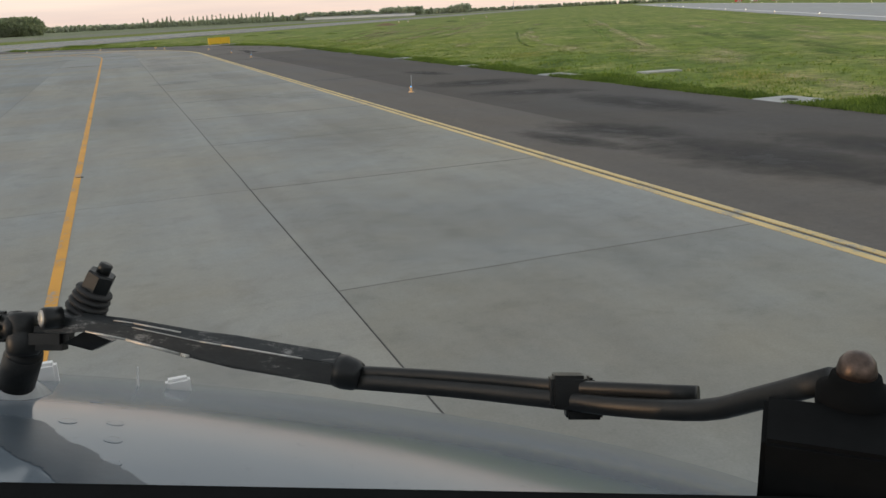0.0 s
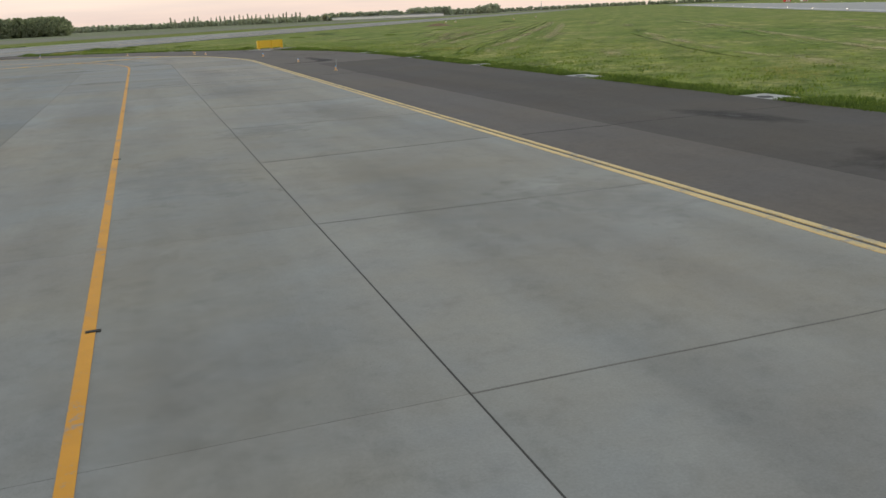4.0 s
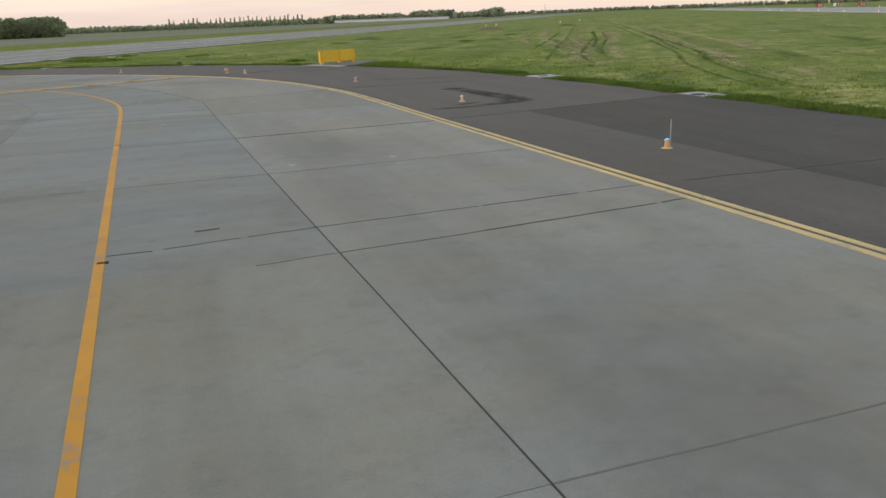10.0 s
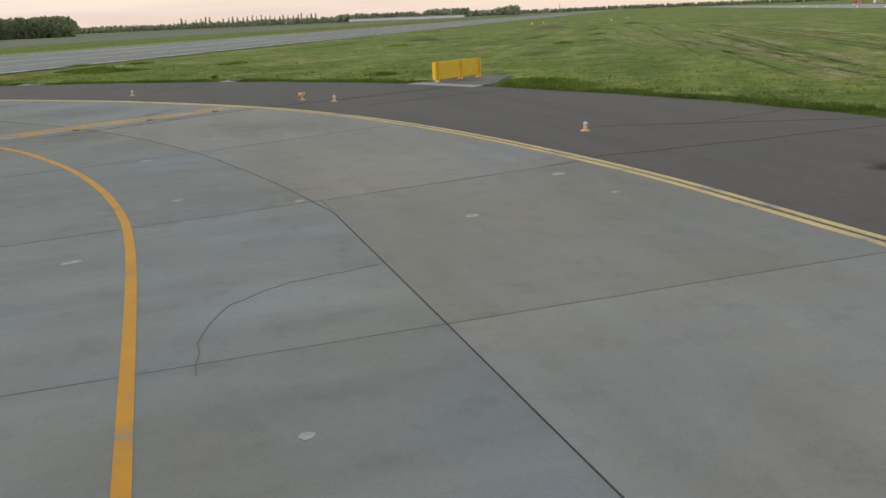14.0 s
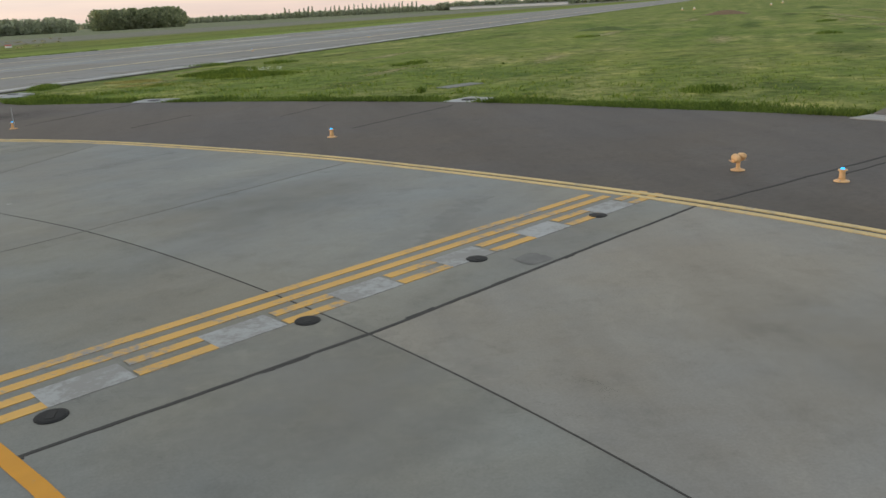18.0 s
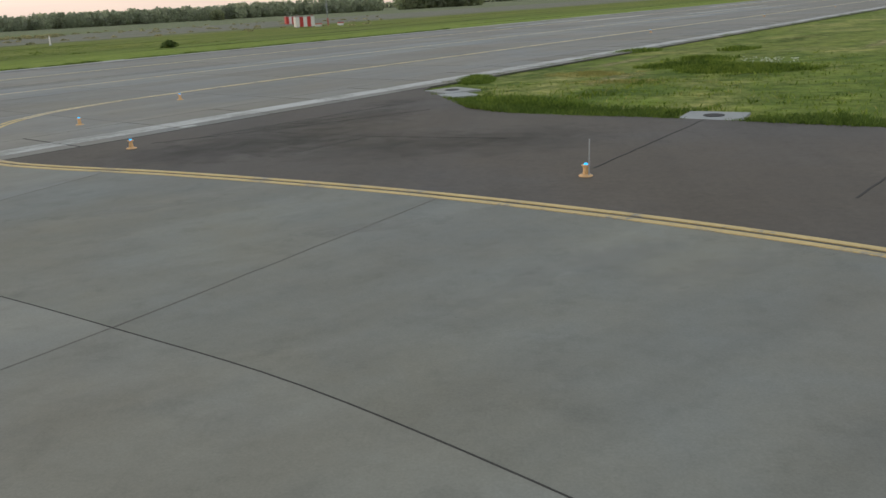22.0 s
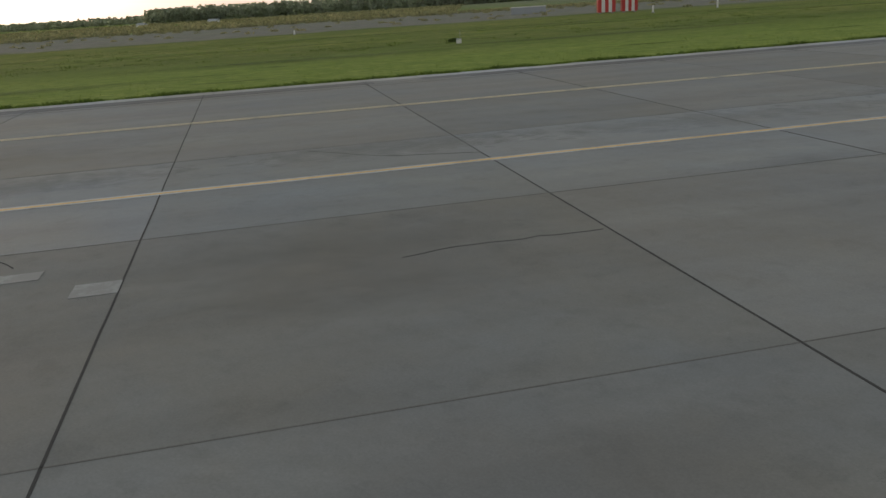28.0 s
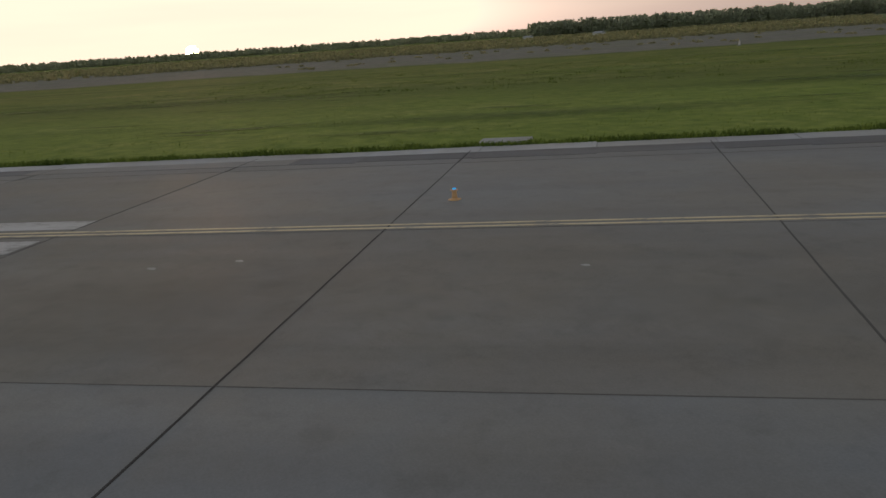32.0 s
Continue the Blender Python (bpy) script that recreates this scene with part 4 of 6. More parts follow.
for u, v, a, w, k in ((59, -83.6, 9, 2.0, 0), (28.3, -84.8, 7, 1.5, 3), (19.4, -86.6, 5, 0.9, 6), (8, -98, 6, 1.4, 2), (-6, -108, 7, 1.6, 4), (48, -99, 9, 1.5, 1), (75, -92, 12, 1.6, 0), (-20, -120, 8, 1.3, 3), (-33, -131, 9, 1.8, 2), (100, -86, 14, 1.8, 0),
                      (20, -112, 9, 1.4, 1), (60, -120, 12, 1.7, 0), (0, -128, 9, 1.5, 2), (-50, -138, 9, 2.0, 1), (30, -135, 12, 1.6, 0), (-15, -141, 10, 1.6, 0), (85, -108, 12, 1.6, 0), (120, -100, 14, 1.8, 0), (150, -84, 14, 1.6, 0), (110, -70, 14, 1.5, 0),
                      (70, -58, 9, 1.3, 0), (52, -48, 7, 1.1, 2), (44, -40, 5, 1.0, 0), (38, -27, 4.5, 0.9, 2), (46, -23.5, 6, 0.7, 0), (60, -33, 7, 1.0, 0), (90, -46, 10, 1.4, 0), (130, -52, 12, 1.4, 0), (-62, -133, 6, 1.6, 4), (-70, -142, 7, 1.5, 0),
                      (-20, -144.5, 12, 1.6, 0), (0, -143, 14, 1.4, 0), (12, -145.5, 12, 1.3, 0), (38, -143, 14, 1.4, 0), (65, -141, 14, 1.4, 0), (-40, -143, 10, 1.5, 0), (-27, -126, 6, 3.0, 8), (-40, -129.8, 6, 2.2, 5), (-53, -132, 4, 1.6, 6), (-57.5, -132.8, 4, 1.2, 4)):
    swath(u, v, a, w, GRASS_DRY, k)
for u, v, a, w, k in ((42, -31.5, 4.5, 1.6, 8), (36, -41, 4, 1.4, 0), (55, -66, 9, 2.2, 0), (33, -62, 6, 2.0, 4), (15, -80, 6, 1.6, 6), (80, -70, 10, 1.8, 0), (5, -90, 7, 1.5, 0), (-18, -103, 8, 1.6, 2), (100, -60, 12, 1.8, 0), (50, -110, 12, 1.6, 0),
                      (-40, -120, 9, 1.6, 0), (25, -100, 9, 1.4, 0), (140, -66, 14, 1.8, 0), (68, -84, 9, 1.3, 0), (64, -27, 7, 1.2, 0), (95, -33, 10, 1.4, 0), (-11, -136.5, 12, 2.2, 0), (-28, -138.3, 10, 1.8, 0), (0.9, -133.4, 10, 1.8, 2), (-37, -137, 8, 1.5, 0)):
    swath(u, v, a, w, GRASS_LUSH, k)
for k in range(46):
    u, v = -110 + 7.5 * k + random.uniform(-8, 8), random.choice((33, 47, 58, 64, 71, 83, 92, 100, 108)) + random.uniform(-3, 3)
    swath(u, v, random.uniform(12, 30), random.uniform(2.0, 5.5), GRASS_DEEP if k % 3 == 0 else GRASS_FRESH, random.uniform(-1.5, 1.5))

for k in range(34):
    swath(random.uniform(-75, 50), random.uniform(27, 70), random.uniform(1.5, 5.0), random.uniform(0.5, 1.1), GRASS_LUSH, random.uniform(-6, 6))
# tyre ruts and windrows of straw that run on through the mown grass
RUTS = [[(102, 226), (72, 172), (56, 143.5), (43, 120.5), (36, 110), (30, 98.5), (26, 89)], [(75.5, 190.6), (60, 163), (48.4, 144.3), (36.6, 124.7), (31, 113)], [(98, 239), (61, 174), (39.6, 137), (28, 116.6)], [(78, 196), (56.5, 158), (41.6, 133), (37.6, 124)], [(105.6, 231), (64.6, 157.6), (53, 138), (44.4, 123.4), (39, 113), (36, 106.5)], [(77, 206), (54, 166), (38.3, 139.3)], [(60, 118), (41.7, 80.5), (36, 66)]]
WINDROWS = [[(84, 226), (56.7, 173.9), (46.6, 150.4), (40.1, 134.0), (36.5, 126.0), (32.9, 118.4)], [(60, 187), (51.7, 169.7), (43.5, 151)], [(60, 172), (46.7, 144.6), (42, 134), (38.5, 126.5)], [(96, 204), (72, 160), (55, 130), (46, 114)], [(110, 177), (64, 96.6), (46, 65), (40, 54)]]


def streak(way, across, material, gap, off=0.0):
    line = spline(way, 1.0)
    k = 0
    while k + 9 < len(line):
        n = random.randint(5, 9)
        a, b = line[k], line[k + n]
        k += max(2, n - 3)
        if random.random() < gap:
            continue
        c, d = (a + b) / 2, b - a
        LEVEL[0] += 1
        bm = bmesh.new()
        bmesh.ops.create_grid(bm, x_segments=1, y_segments=1, size=1.0)
        ob = part("streak", bm, material, swaths)
        x, y = c.x - d.normalized().y * off, c.y + d.normalized().x * off
        ob.matrix_basis = pose(x, y, ground_z(x, y) + 0.01 + 0.00006 * LEVEL[0], 0, 0, math.degrees(math.atan2(d.y, d.x))) @ Matrix.Diagonal((d.length * 0.75, across * random.uniform(0.7, 1.4), 1, 1))


for k, way in enumerate(RUTS):
    for off in (-0.85, 0.85) if k < 2 else (0,):
        streak(way, 0.26, GRASS_DEEP, 0.2, off)
    streak(way, 0.8, GRASS_DRY, 0.4, 1.9)
for way in WINDROWS:
    streak(way, 1.0, GRASS_DRY, 0.25)
    streak(way, 0.8, GRASS_FRESH, 0.3, -2.2)

# ---- concrete pads with inspection covers in the grass edge ----
PADS = []


def pad(cx, cy, turn, w, d, lid=True, sink=0.0, material=None, bare=0.22):
    ob = thing("inspection_pad", "pale concrete pad with a round manhole cover at the grass edge", "manhole", "inspection pads", at=pose(cx, cy, -sink, 0, 0, turn))
    PADS.append((cx, cy, 0.25 * (w + d) + bare))
    bm = bmesh.new()
    box(bm, -w / 2, w / 2, -d / 2, d / 2, -0.16, -0.012, bev=0.015)
    part("slab", bm, material or PAD, ob)
    if lid:
        bm = bmesh.new()
        lathe(bm, [(0.29, -0.05), (0.295, 0.000), (0.27, 0.006), (0.25, 0.002)], 20)
        part("cover", bm, BLACK, ob, "dark iron manhole cover")


pad(22.9, 22.4, 0, 1.9, 2.0)
pad(22.9, 38.7, 0, 1.6, 2.3)
pad(27.6, 36.4, 0, 2.2, 0.9, False)
for y in (49.6, 63.4, 77.0, 91.6, 105.6):
    pad(22.4, y, 0, 1.7, 2.0)
pad(5.5, 142.0, 37, 1.9, 1.3)
pad(-7.0, 150.6, -24, 1.7, 1.6)
pad(-15.3, 160.0, 40, 1.6, 1.7, bare=0.5)
pad(-14.9, 158.25, 30, 1.2, 1.3, False, bare=0.4)
pad(6.8, 148.6, 33, 2.4, 0.9, False, 0.05, CONCRETE_OLD)
pad(-4.5, 169.0, -10, 1.9, 0.9, False, 0.05, CONCRETE_OLD)
p = uv(-13.2, 23.0)
pad(p.x, p.y, 57, 1.7, 1.2, False)
p = uv(43, 21.8)
pad(p.x, p.y, 57, 2.4, 0.8, False)


# ---- blue taxiway edge lights ----
def edge_light(rod_high):
    ob = thing("edge_light", "blue edge light on an orange stand" + (" with a tall marker rod" if rod_high else ""), "light", "taxiway edge lights")
    bm = bmesh.new()
    lathe(bm, [(0.165, -0.004), (0.165, 0.010), (0.150, 0.020), (0.085, 0.034), (0.074, 0.050)], 28)
    part("base_plate", bm, LAMP_ORANGE, ob, smooth=True)
    bm = bmesh.new()
    lathe(bm, [(0.074, 0.045), (0.066, 0.11), (0.061, 0.19), (0.064, 0.235)], 20)
    part("stem", bm, LAMP_ORANGE, ob, smooth=True)
    bm = bmesh.new()
    lathe(bm, [(0.070, 0.233), (0.096, 0.240), (0.098, 0.256), (0.085, 0.264)], 20)
    part("collar", bm, LAMP_ORANGE, ob)
    for k in range(3):
        bm = bmesh.new()
        a = 2 * math.pi * k / 3
        lathe(bm, [(0.012, 0.018), (0.012, 0.038), (0.006, 0.042)], 6, Matrix.Translation((0.132 * math.cos(a), 0.132 * math.sin(a), 0)))
        part("bolt", bm, STEEL, ob)
    bm = bmesh.new()
    lathe(bm, [(0.044, 0.264), (0.047, 0.276), (0.044, 0.290), (0.034, 0.299), (0.014, 0.303)], 20)
    part("lens", bm, BLUE_LENS, ob, "glowing blue glass lens", True)
    if rod_high:
        bm = bmesh.new()
        rod(bm, (0.06, 0.07, 0.02), (0.075, 0.075, rod_high), 0.018, 0.016, 8)
        part("marker_rod", bm, GREY_SHEET, ob, "thin greyish marker rod")
    return ob


spot = {True: None, False: None}
for x, y, tall in ((13.49, 35.4, 1), (13.37, 80.8, 1), (13.42, 95.3, 0), (12.55, 109.9, 0), (8.02, 124.1, 0), (-0.45, 134.85, 0), (-11.0, 142.95, 1),
                   (-22.95, 148.0, 0), (-27.4, 153.25, 0), (-26.8, 160.15, 0), (-70.3, 141.5, 0)):
    tall = bool(tall)
    if spot[tall] is None:
        spot[tall] = edge_light(0.86 if tall else 0)
        spot[tall].matrix_basis = pose(x, y, 0.0) @ Matrix.Diagonal((0.86, 0.86, 0.86, 1))
    else:
        copy_thing(spot[tall], pose(x, y, 0.0, 0, 0, random.uniform(0, 360)))
for k in range(1, 9):
    q = uv(44 + 28 * k, -12.6)
    copy_thing(spot[False], pose(q.x, q.y, 0.0))


# ---- runway guard light: two orange lamp heads on a stand ----
guard = thing("guard_light", "orange runway guard light with two lamp heads on a stand", "light", at=pose(6.93, 125.8, 0, 0, 0, 25) @ Matrix.Diagonal((0.85, 0.85, 0.85, 1)))
bm = bmesh.new()
lathe(bm, [(0.17, -0.004), (0.17, 0.012), (0.15, 0.024), (0.075, 0.036), (0.06, 0.06)], 24)
part("base_plate", bm, LAMP_ORANGE, guard, smooth=True)
bm = bmesh.new()
lathe(bm, [(0.05, 0.05), (0.047, 0.18), (0.06, 0.20), (0.06, 0.225)], 16)
part("stem", bm, LAMP_ORANGE, guard)
bm = bmesh.new()
box(bm, -0.24, 0.16, -0.05, 0.05, 0.22, 0.25, bev=0.01)
part("crossbar", bm, LAMP_ORANGE, guard)
for x, tilt in ((-0.16, 8), (0.07, -14)):
    bm = bmesh.new()
    m = Matrix.Translation((x, -0.06, 0.335 if x > 0 else 0.305)) @ Matrix.Rotation(radians(-28), 4, "Z") @ Matrix.Rotation(radians(-90 + tilt), 4, "X")
    lathe(bm, [(0.045, -0.09), (0.07, -0.07), (0.085, 0.0), (0.09, 0.09), (0.095, 0.115), (0.075, 0.12)], 18, m)
    head = part("lamp_head", bm, LAMP_ORANGE, guard, smooth=True)
    bm = bmesh.new()
    lathe(bm, [(0.080, 0.121), (0.070, 0.134), (0.03, 0.142)], 18, m)
    part("lens", bm, LENS_GLASS, head, "pale yellow lamp glass")
    bm = bmesh.new()
    box(bm, -0.10, 0.10, 0.088, 0.096, 0.0, 0.20, m, bev=0.003)
    part("visor", bm, LAMP_ORANGE, head)

# ---- yellow sign panel on its pad, seen from its back ----
SA, SB = Vector((14.72, 130.17, 0)), Vector((18.07, 132.1, 0))
sl = (SB - SA).length
turn = math.degrees(math.atan2(SB.y - SA.y, SB.x - SA.x))
sign = thing("guidance_sign", "bright yellow sheet-metal guidance sign standing on short legs", "sign", at=pose(SA.x, SA.y, 0.04, 0, 0, turn))
bm = bmesh.new()
box(bm, 0, sl, -0.13, 0.13, 0.13, 1.03, bev=0.02)
part("cabinet", bm, SIGN_YELLOW, sign)
for x in (0.22, sl * 0.55, sl - 0.16):
    bm = bmesh.new()
    box(bm, x - 0.05, x + 0.05, -0.19, -0.125, 0.0, 1.03, bev=0.008)
    part("rib", bm, SIGN_YELLOW, sign)
for x in (0.22, sl * 0.55, sl - 0.16):
    bm = bmesh.new()
    box(bm, x - 0.04, x + 0.04, -0.12, 0.10, 0.0, 0.17, bev=0.006)
    foot = part("leg", bm, SIGN_YELLOW, sign)
    bm = bmesh.new()
    box(bm, x - 0.11, x + 0.11, -0.15, 0.15, -0.005, 0.015, bev=0.004)
    part("foot_plate", bm, STEEL, foot)
bm = bmesh.new()
box(bm, 0.06, sl - 0.06, -0.02, 0.02, 1.015, 1.045, bev=0.006)
part("top_cap", bm, SIGN_YELLOW, sign)
for label, corners, z, material in (("pale concrete kerb strip before the yellow sign", ((13.4, 130.7), (15.4, 126.3), (16.15, 126.8), (14.35, 131.0)), 0.020, PAD), ("stained dark concrete pad under the yellow sign", ((14.37, 130.98), (16.17, 126.82), (17.1, 127.5), (19.8, 131.6), (19.2, 133.2), (15.8, 132.0)), 0.036, PAD_OLD)):
    at = sum((Vector((q[0], q[1], 0)) for q in corners), Vector()) / len(corners)
    ob = thing("sign_pad", label, "pad", at=pose(at.x, at.y, 0))
    bm = bmesh.new()
    slab_mesh(bm, ccw([Vector((q[0], q[1], 0)) - at for q in corners]), -0.14, z)
    part("slab", bm, material, ob)
PADS.extend(((14.6, 130.2, 1.1), (15.6, 128.4, 1.6), (16.5, 130.6, 1.8), (18.2, 131.6, 1.6), (16.4, 127.6, 1.0)))


# ---- red and white equipment cabins, mast, marker posts ----
def cabin(x, y, turn, w, d, h, side):
    ob = thing("antenna_cabin", "red and white striped equipment cabin in the meadow", "cabin", "equipment cabins", at=pose(x, y, ground_z(x, y), 0, 0, turn))
    n = 5
    for k in range(n):
        bm = bmesh.new()
        box(bm, -w / 2 + w * k / n, -w / 2 + w * (k + 1) / n, -d / 2 - (0.004 if k % 2 else 0), d / 2, 0.25, h - 0.08, bev=0.01)
        part("wall_panel", bm, RED if (k + side) % 2 == 0 else WHITE_SHEET, ob, "red panel" if (k + side) % 2 == 0 else "white panel")
    bm = bmesh.new()
    box(bm, -w / 2 - 0.08, w / 2 + 0.08, -d / 2 - 0.08, d / 2 + 0.08, h - 0.08, h + 0.04, bev=0.02)
    part("roof", bm, GREY_SHEET, ob)
    for k in (-1, 1):
        bm = bmesh.new()
        box(bm, k * w * 0.36 - 0.12, k * w * 0.36 + 0.12, -d / 2 + 0.1, d / 2 - 0.1, 0.0, 0.26)
        part("footing", bm, PAD, ob)
        bm = bmesh.new()
        lathe(bm, [(0.10, h), (0.10, h + 0.18), (0.07, h + 0.24)], 12, Matrix.Translation((k * w * 0.44, 0, 0.03)))
        part("obstacle_lamp", bm, RED, ob, "small red obstacle lamp")


cabin(-130.4, 282.4, 40, 3.4, 2.4, 3.2, 0)
cabin(-126.7, 284.9, 40, 3.0, 2.4, 3.1, 0)
cabin(-88.6, 390.0, 30, 4.6, 2.4, 2.6, 0)
cabin(-68.6, 331.3, 30, 4.7, 2.4, 2.7, 1)
MAST_X, MAST_Y = -63.9, 336.5
mast = thing("mast", "slender grey lattice mast with a red foot section", "mast", at=pose(MAST_X, MAST_Y, ground_z(MAST_X, MAST_Y)))
for k in range(6):
    bm = bmesh.new()
    for a in range(3):
        p = Vector((0.16 * math.cos(a * 2.094), 0.16 * math.sin(a * 2.094), 0))
        q = Vector((0.16 * math.cos(a * 2.094 + 2.094), 0.16 * math.sin(a * 2.094 + 2.094), 0))
        rod(bm, p + Vector((0, 0, 1.9 * k)), p + Vector((0, 0, 1.9 * k + 1.9)), 0.035, sides=6)
        rod(bm, p + Vector((0, 0, 1.9 * k)), q + Vector((0, 0, 1.9 * k + 1.9)), 0.02, sides=5)
    part("section", bm, GREY_SHEET if k else RED, mast, "grey section" if k else "red section")
bm = bmesh.new()
rod(bm, (-0.7, 0, 11), (0.7, 0, 11), 0.03, sides=6)
part("antenna", bm, STEEL, mast)
for x, y, w in ((-66.0, 335.0, 1.6), (-60.9, 337.5, 1.4)):
    ob = thing("mast_box", "low red and white equipment box beside the mast", "box", at=pose(x, y, ground_z(x, y), 0, 0, 33))
    bm = bmesh.new()
    box(bm, -w / 2, w / 2, -0.4, 0.4, 0, 0.55, bev=0.03)
    part("body", bm, WHITE_SHEET, ob)
    bm = bmesh.new()
    box(bm, -w / 2 - 0.03, w / 2 + 0.03, -0.43, 0.43, 0.55, 0.75, bev=0.03)
    part("lid", bm, RED, ob)


def post(x, y, h):
    ob = thing("marker_post", "white marker post standing in the grass", "post", "marker posts", at=pose(x, y, ground_z(x, y)))
    bm = bmesh.new()
    lathe(bm, [(0.16, 0), (0.16, h * 0.75), (0.12, h * 0.9), (0.05, h)], 12)
    part("body", bm, WHITE_SHEET, ob)
    bm = bmesh.new()
    lathe(bm, [(0.28, 0), (0.28, 0.09), (0.2, 0.13)], 14)
    part("base", bm, PAD, ob)


for x, y, h in ((-115.1, 274.0, 1.3), (-109.8, 288.2, 1.9), (-164.5, 231.2, 0.8)):
    post(x, y, h)
beacon = thing("marker_box", "small white marker box with a thin upright rod", "marker", at=pose(-91.5, 197.0, ground_z(-91.5, 197.0), 0, 0, 20))
bm = bmesh.new()
box(bm, -0.22, 0.22, -0.16, 0.16, -0.03, 0.42, bev=0.02)
part("case", bm, WHITE_SHEET, beacon)
bm = bmesh.new()
box(bm, -0.25, 0.25, -0.19, 0.19, 0.42, 0.46, bev=0.01)
part("lid", bm, GREY_SHEET, beacon)
bm = bmesh.new()
rod(bm, (0.12, 0, 0.46), (0.12, 0, 1.25), 0.02, 0.012, 8)
part("rod", bm, GREY_SHEET, beacon, "thin grey rod")
for yaw, side in ((-42.9, 0), (-43.9, 1), (-45.2, 0)):
    q = (0.98 - math.sin(radians(yaw)) * 740, 44.0 + math.cos(radians(yaw)) * 740)
    cabin(q[0], q[1], 40 + yaw, 5.6, 2.4, 2.6, side)


def mound(name, label, x, y, rx, ry, h, turn, material):
    """A low uneven heap with a ragged rim."""
    bm = bmesh.new()
    rings = []
    for j in range(7):
        f = j / 6
        ring = []
        for k in range(22):
            a = 2 * math.pi * k / 22
            q = f * (1 + 0.18 * noise.noise(Vector((math.cos(a) * 2 + x, math.sin(a) * 2 + y, 0))))
            z = h * (0.5 + 0.5 * math.cos(math.pi * min(1.0, f))) * (1 + 0.35 * noise.noise(Vector((q * math.cos(a) * 3 + x, q * math.sin(a) * 3, y))))
            ring.append(bm.verts.new((rx * q * math.cos(a), ry * q * math.sin(a), z - (0.06 if j == 6 else 0.0))))
        rings.append(ring)
    for a, b in zip(rings, rings[1:]):
        for k in range(22):
            bm.faces.new((a[k], b[k], b[(k + 1) % 22], a[(k + 1) % 22]))
    bmesh.ops.remove_doubles(bm, verts=bm.verts, dist=0.001)
    ob = new(name, mesh_of(name, bm, material, True))
    ob.matrix_basis = pose(x, y, ground_z(x, y), 0, 0, turn)
    return tagged(ob, label, "mound", "mounds in the grass")


SOIL = plain("bare_soil", (0.19, 0.135, 0.085), 0.95, wear=0.35, scale=4)
mound("soil_mound", "low heap of bare brown soil in the grass", 79.8, 246.3, 4.6, 1.6, 0.75, -30, SOIL)
mound("grass_mound", "low grassed-over mound in the meadow", 38.8, 205.0, 4.4, 1.5, 0.42, -52, BUSH_TURF)
mound("grass_mound", "low grassed-over mound in the meadow", 105.1, 255.7, 3.4, 1.4, 0.5, -40, BUSH_TURF)


def marker_block(x, y, turn):
    ob = thing("marker_block", "small white marker block on an orange foot", "marker", "marker blocks", at=pose(x, y, ground_z(x, y), 0, 0, turn))
    bm = bmesh.new()
    box(bm, -0.35, 0.35, -0.2, 0.2, -0.03, 0.2, bev=0.03)
    part("foot", bm, LAMP_ORANGE, ob, "faded orange foot")
    bm = bmesh.new()
    box(bm, -0.2, 0.2, -0.08, 0.08, 0.2, 0.6, bev=0.03)
    part("board", bm, WHITE_SHEET, ob)


for x, y, k in ((104.0, 306.2, 20), (108.4, 308.1, -10), (133.4, 312.7, 30), (156.5, 341.2, 10)):
    marker_block(x, y, k)
far_x, far_y = 0.98 + math.sin(radians(26.75)) * 2500, 44 + math.cos(radians(26.75)) * 2500
tower = thing("radio_mast", "thin dark radio mast on the far horizon", "mast", at=pose(far_x, far_y, ground_z(far_x, far_y)))
bm = bmesh.new()
rod(bm, (0, 0, -0.2), (0, 0, 19), 1.3, 0.8, 8)
part("shaft", bm, GREY_SHEET, tower)
bm = bmesh.new()
rod(bm, (0, 0, 19), (0, 0, 28), 0.6, 0.3, 8)
part("tip", bm, GREY_SHEET, tower)
hut = thing("grey_hut", "low pale grey fenced equipment hut in the fallow field", "hut", at=pose(-172, 310.5, ground_z(-172, 310.5), 0, 0, 40))
bm = bmesh.new()
box(bm, -4.4, 4.4, -1.6, 1.6, 0, 1.6, bev=0.03)
part("wall", bm, GREY_SHEET, hut)
bm = bmesh.new()
box(bm, -4.55, 4.55, -1.75, 1.75, 1.6, 1.75, bev=0.03)
part("roof", bm, WHITE_SHEET, hut)

# ---- the runway beyond the grass ----
sheet("runway", [uv(-500, -210), uv(1500, -210), uv(1500, -156), uv(-500, -156)], -0.02, paved("runway_asphalt", 0.33, (1, 1, 1), 0.6, 0.12, RUNWAY_TURN), "wide pale grey runway beyond the grass", "runway")
stripe("runway_side_line", [uv(u, -161.5) for u in range(-420, 1400, 20)], (0,), 0.9, WHITE_SHEET, "white runway side line")
stripe("runway_far_line", [uv(u, -204) for u in range(-420, 1400, 20)], (0,), 0.9, WHITE_SHEET, "white runway side line")


def runway_light():
    ob = thing("runway_light", "small lit runway edge light", "light", "runway edge lights")
    bm = bmesh.new()
    lathe(bm, [(0.15, 0), (0.15, 0.03), (0.06, 0.06), (0.06, 0.28)], 10)
    part("stem", bm, LAMP_ORANGE, ob)
    bm = bmesh.new()
    lathe(bm, [(0.07, 0.28), (0.09, 0.34), (0.07, 0.42), (0.03, 0.45)], 10)
    part("lens", bm, AMBER_LAMP, ob, "lit warm white lens")
    return ob


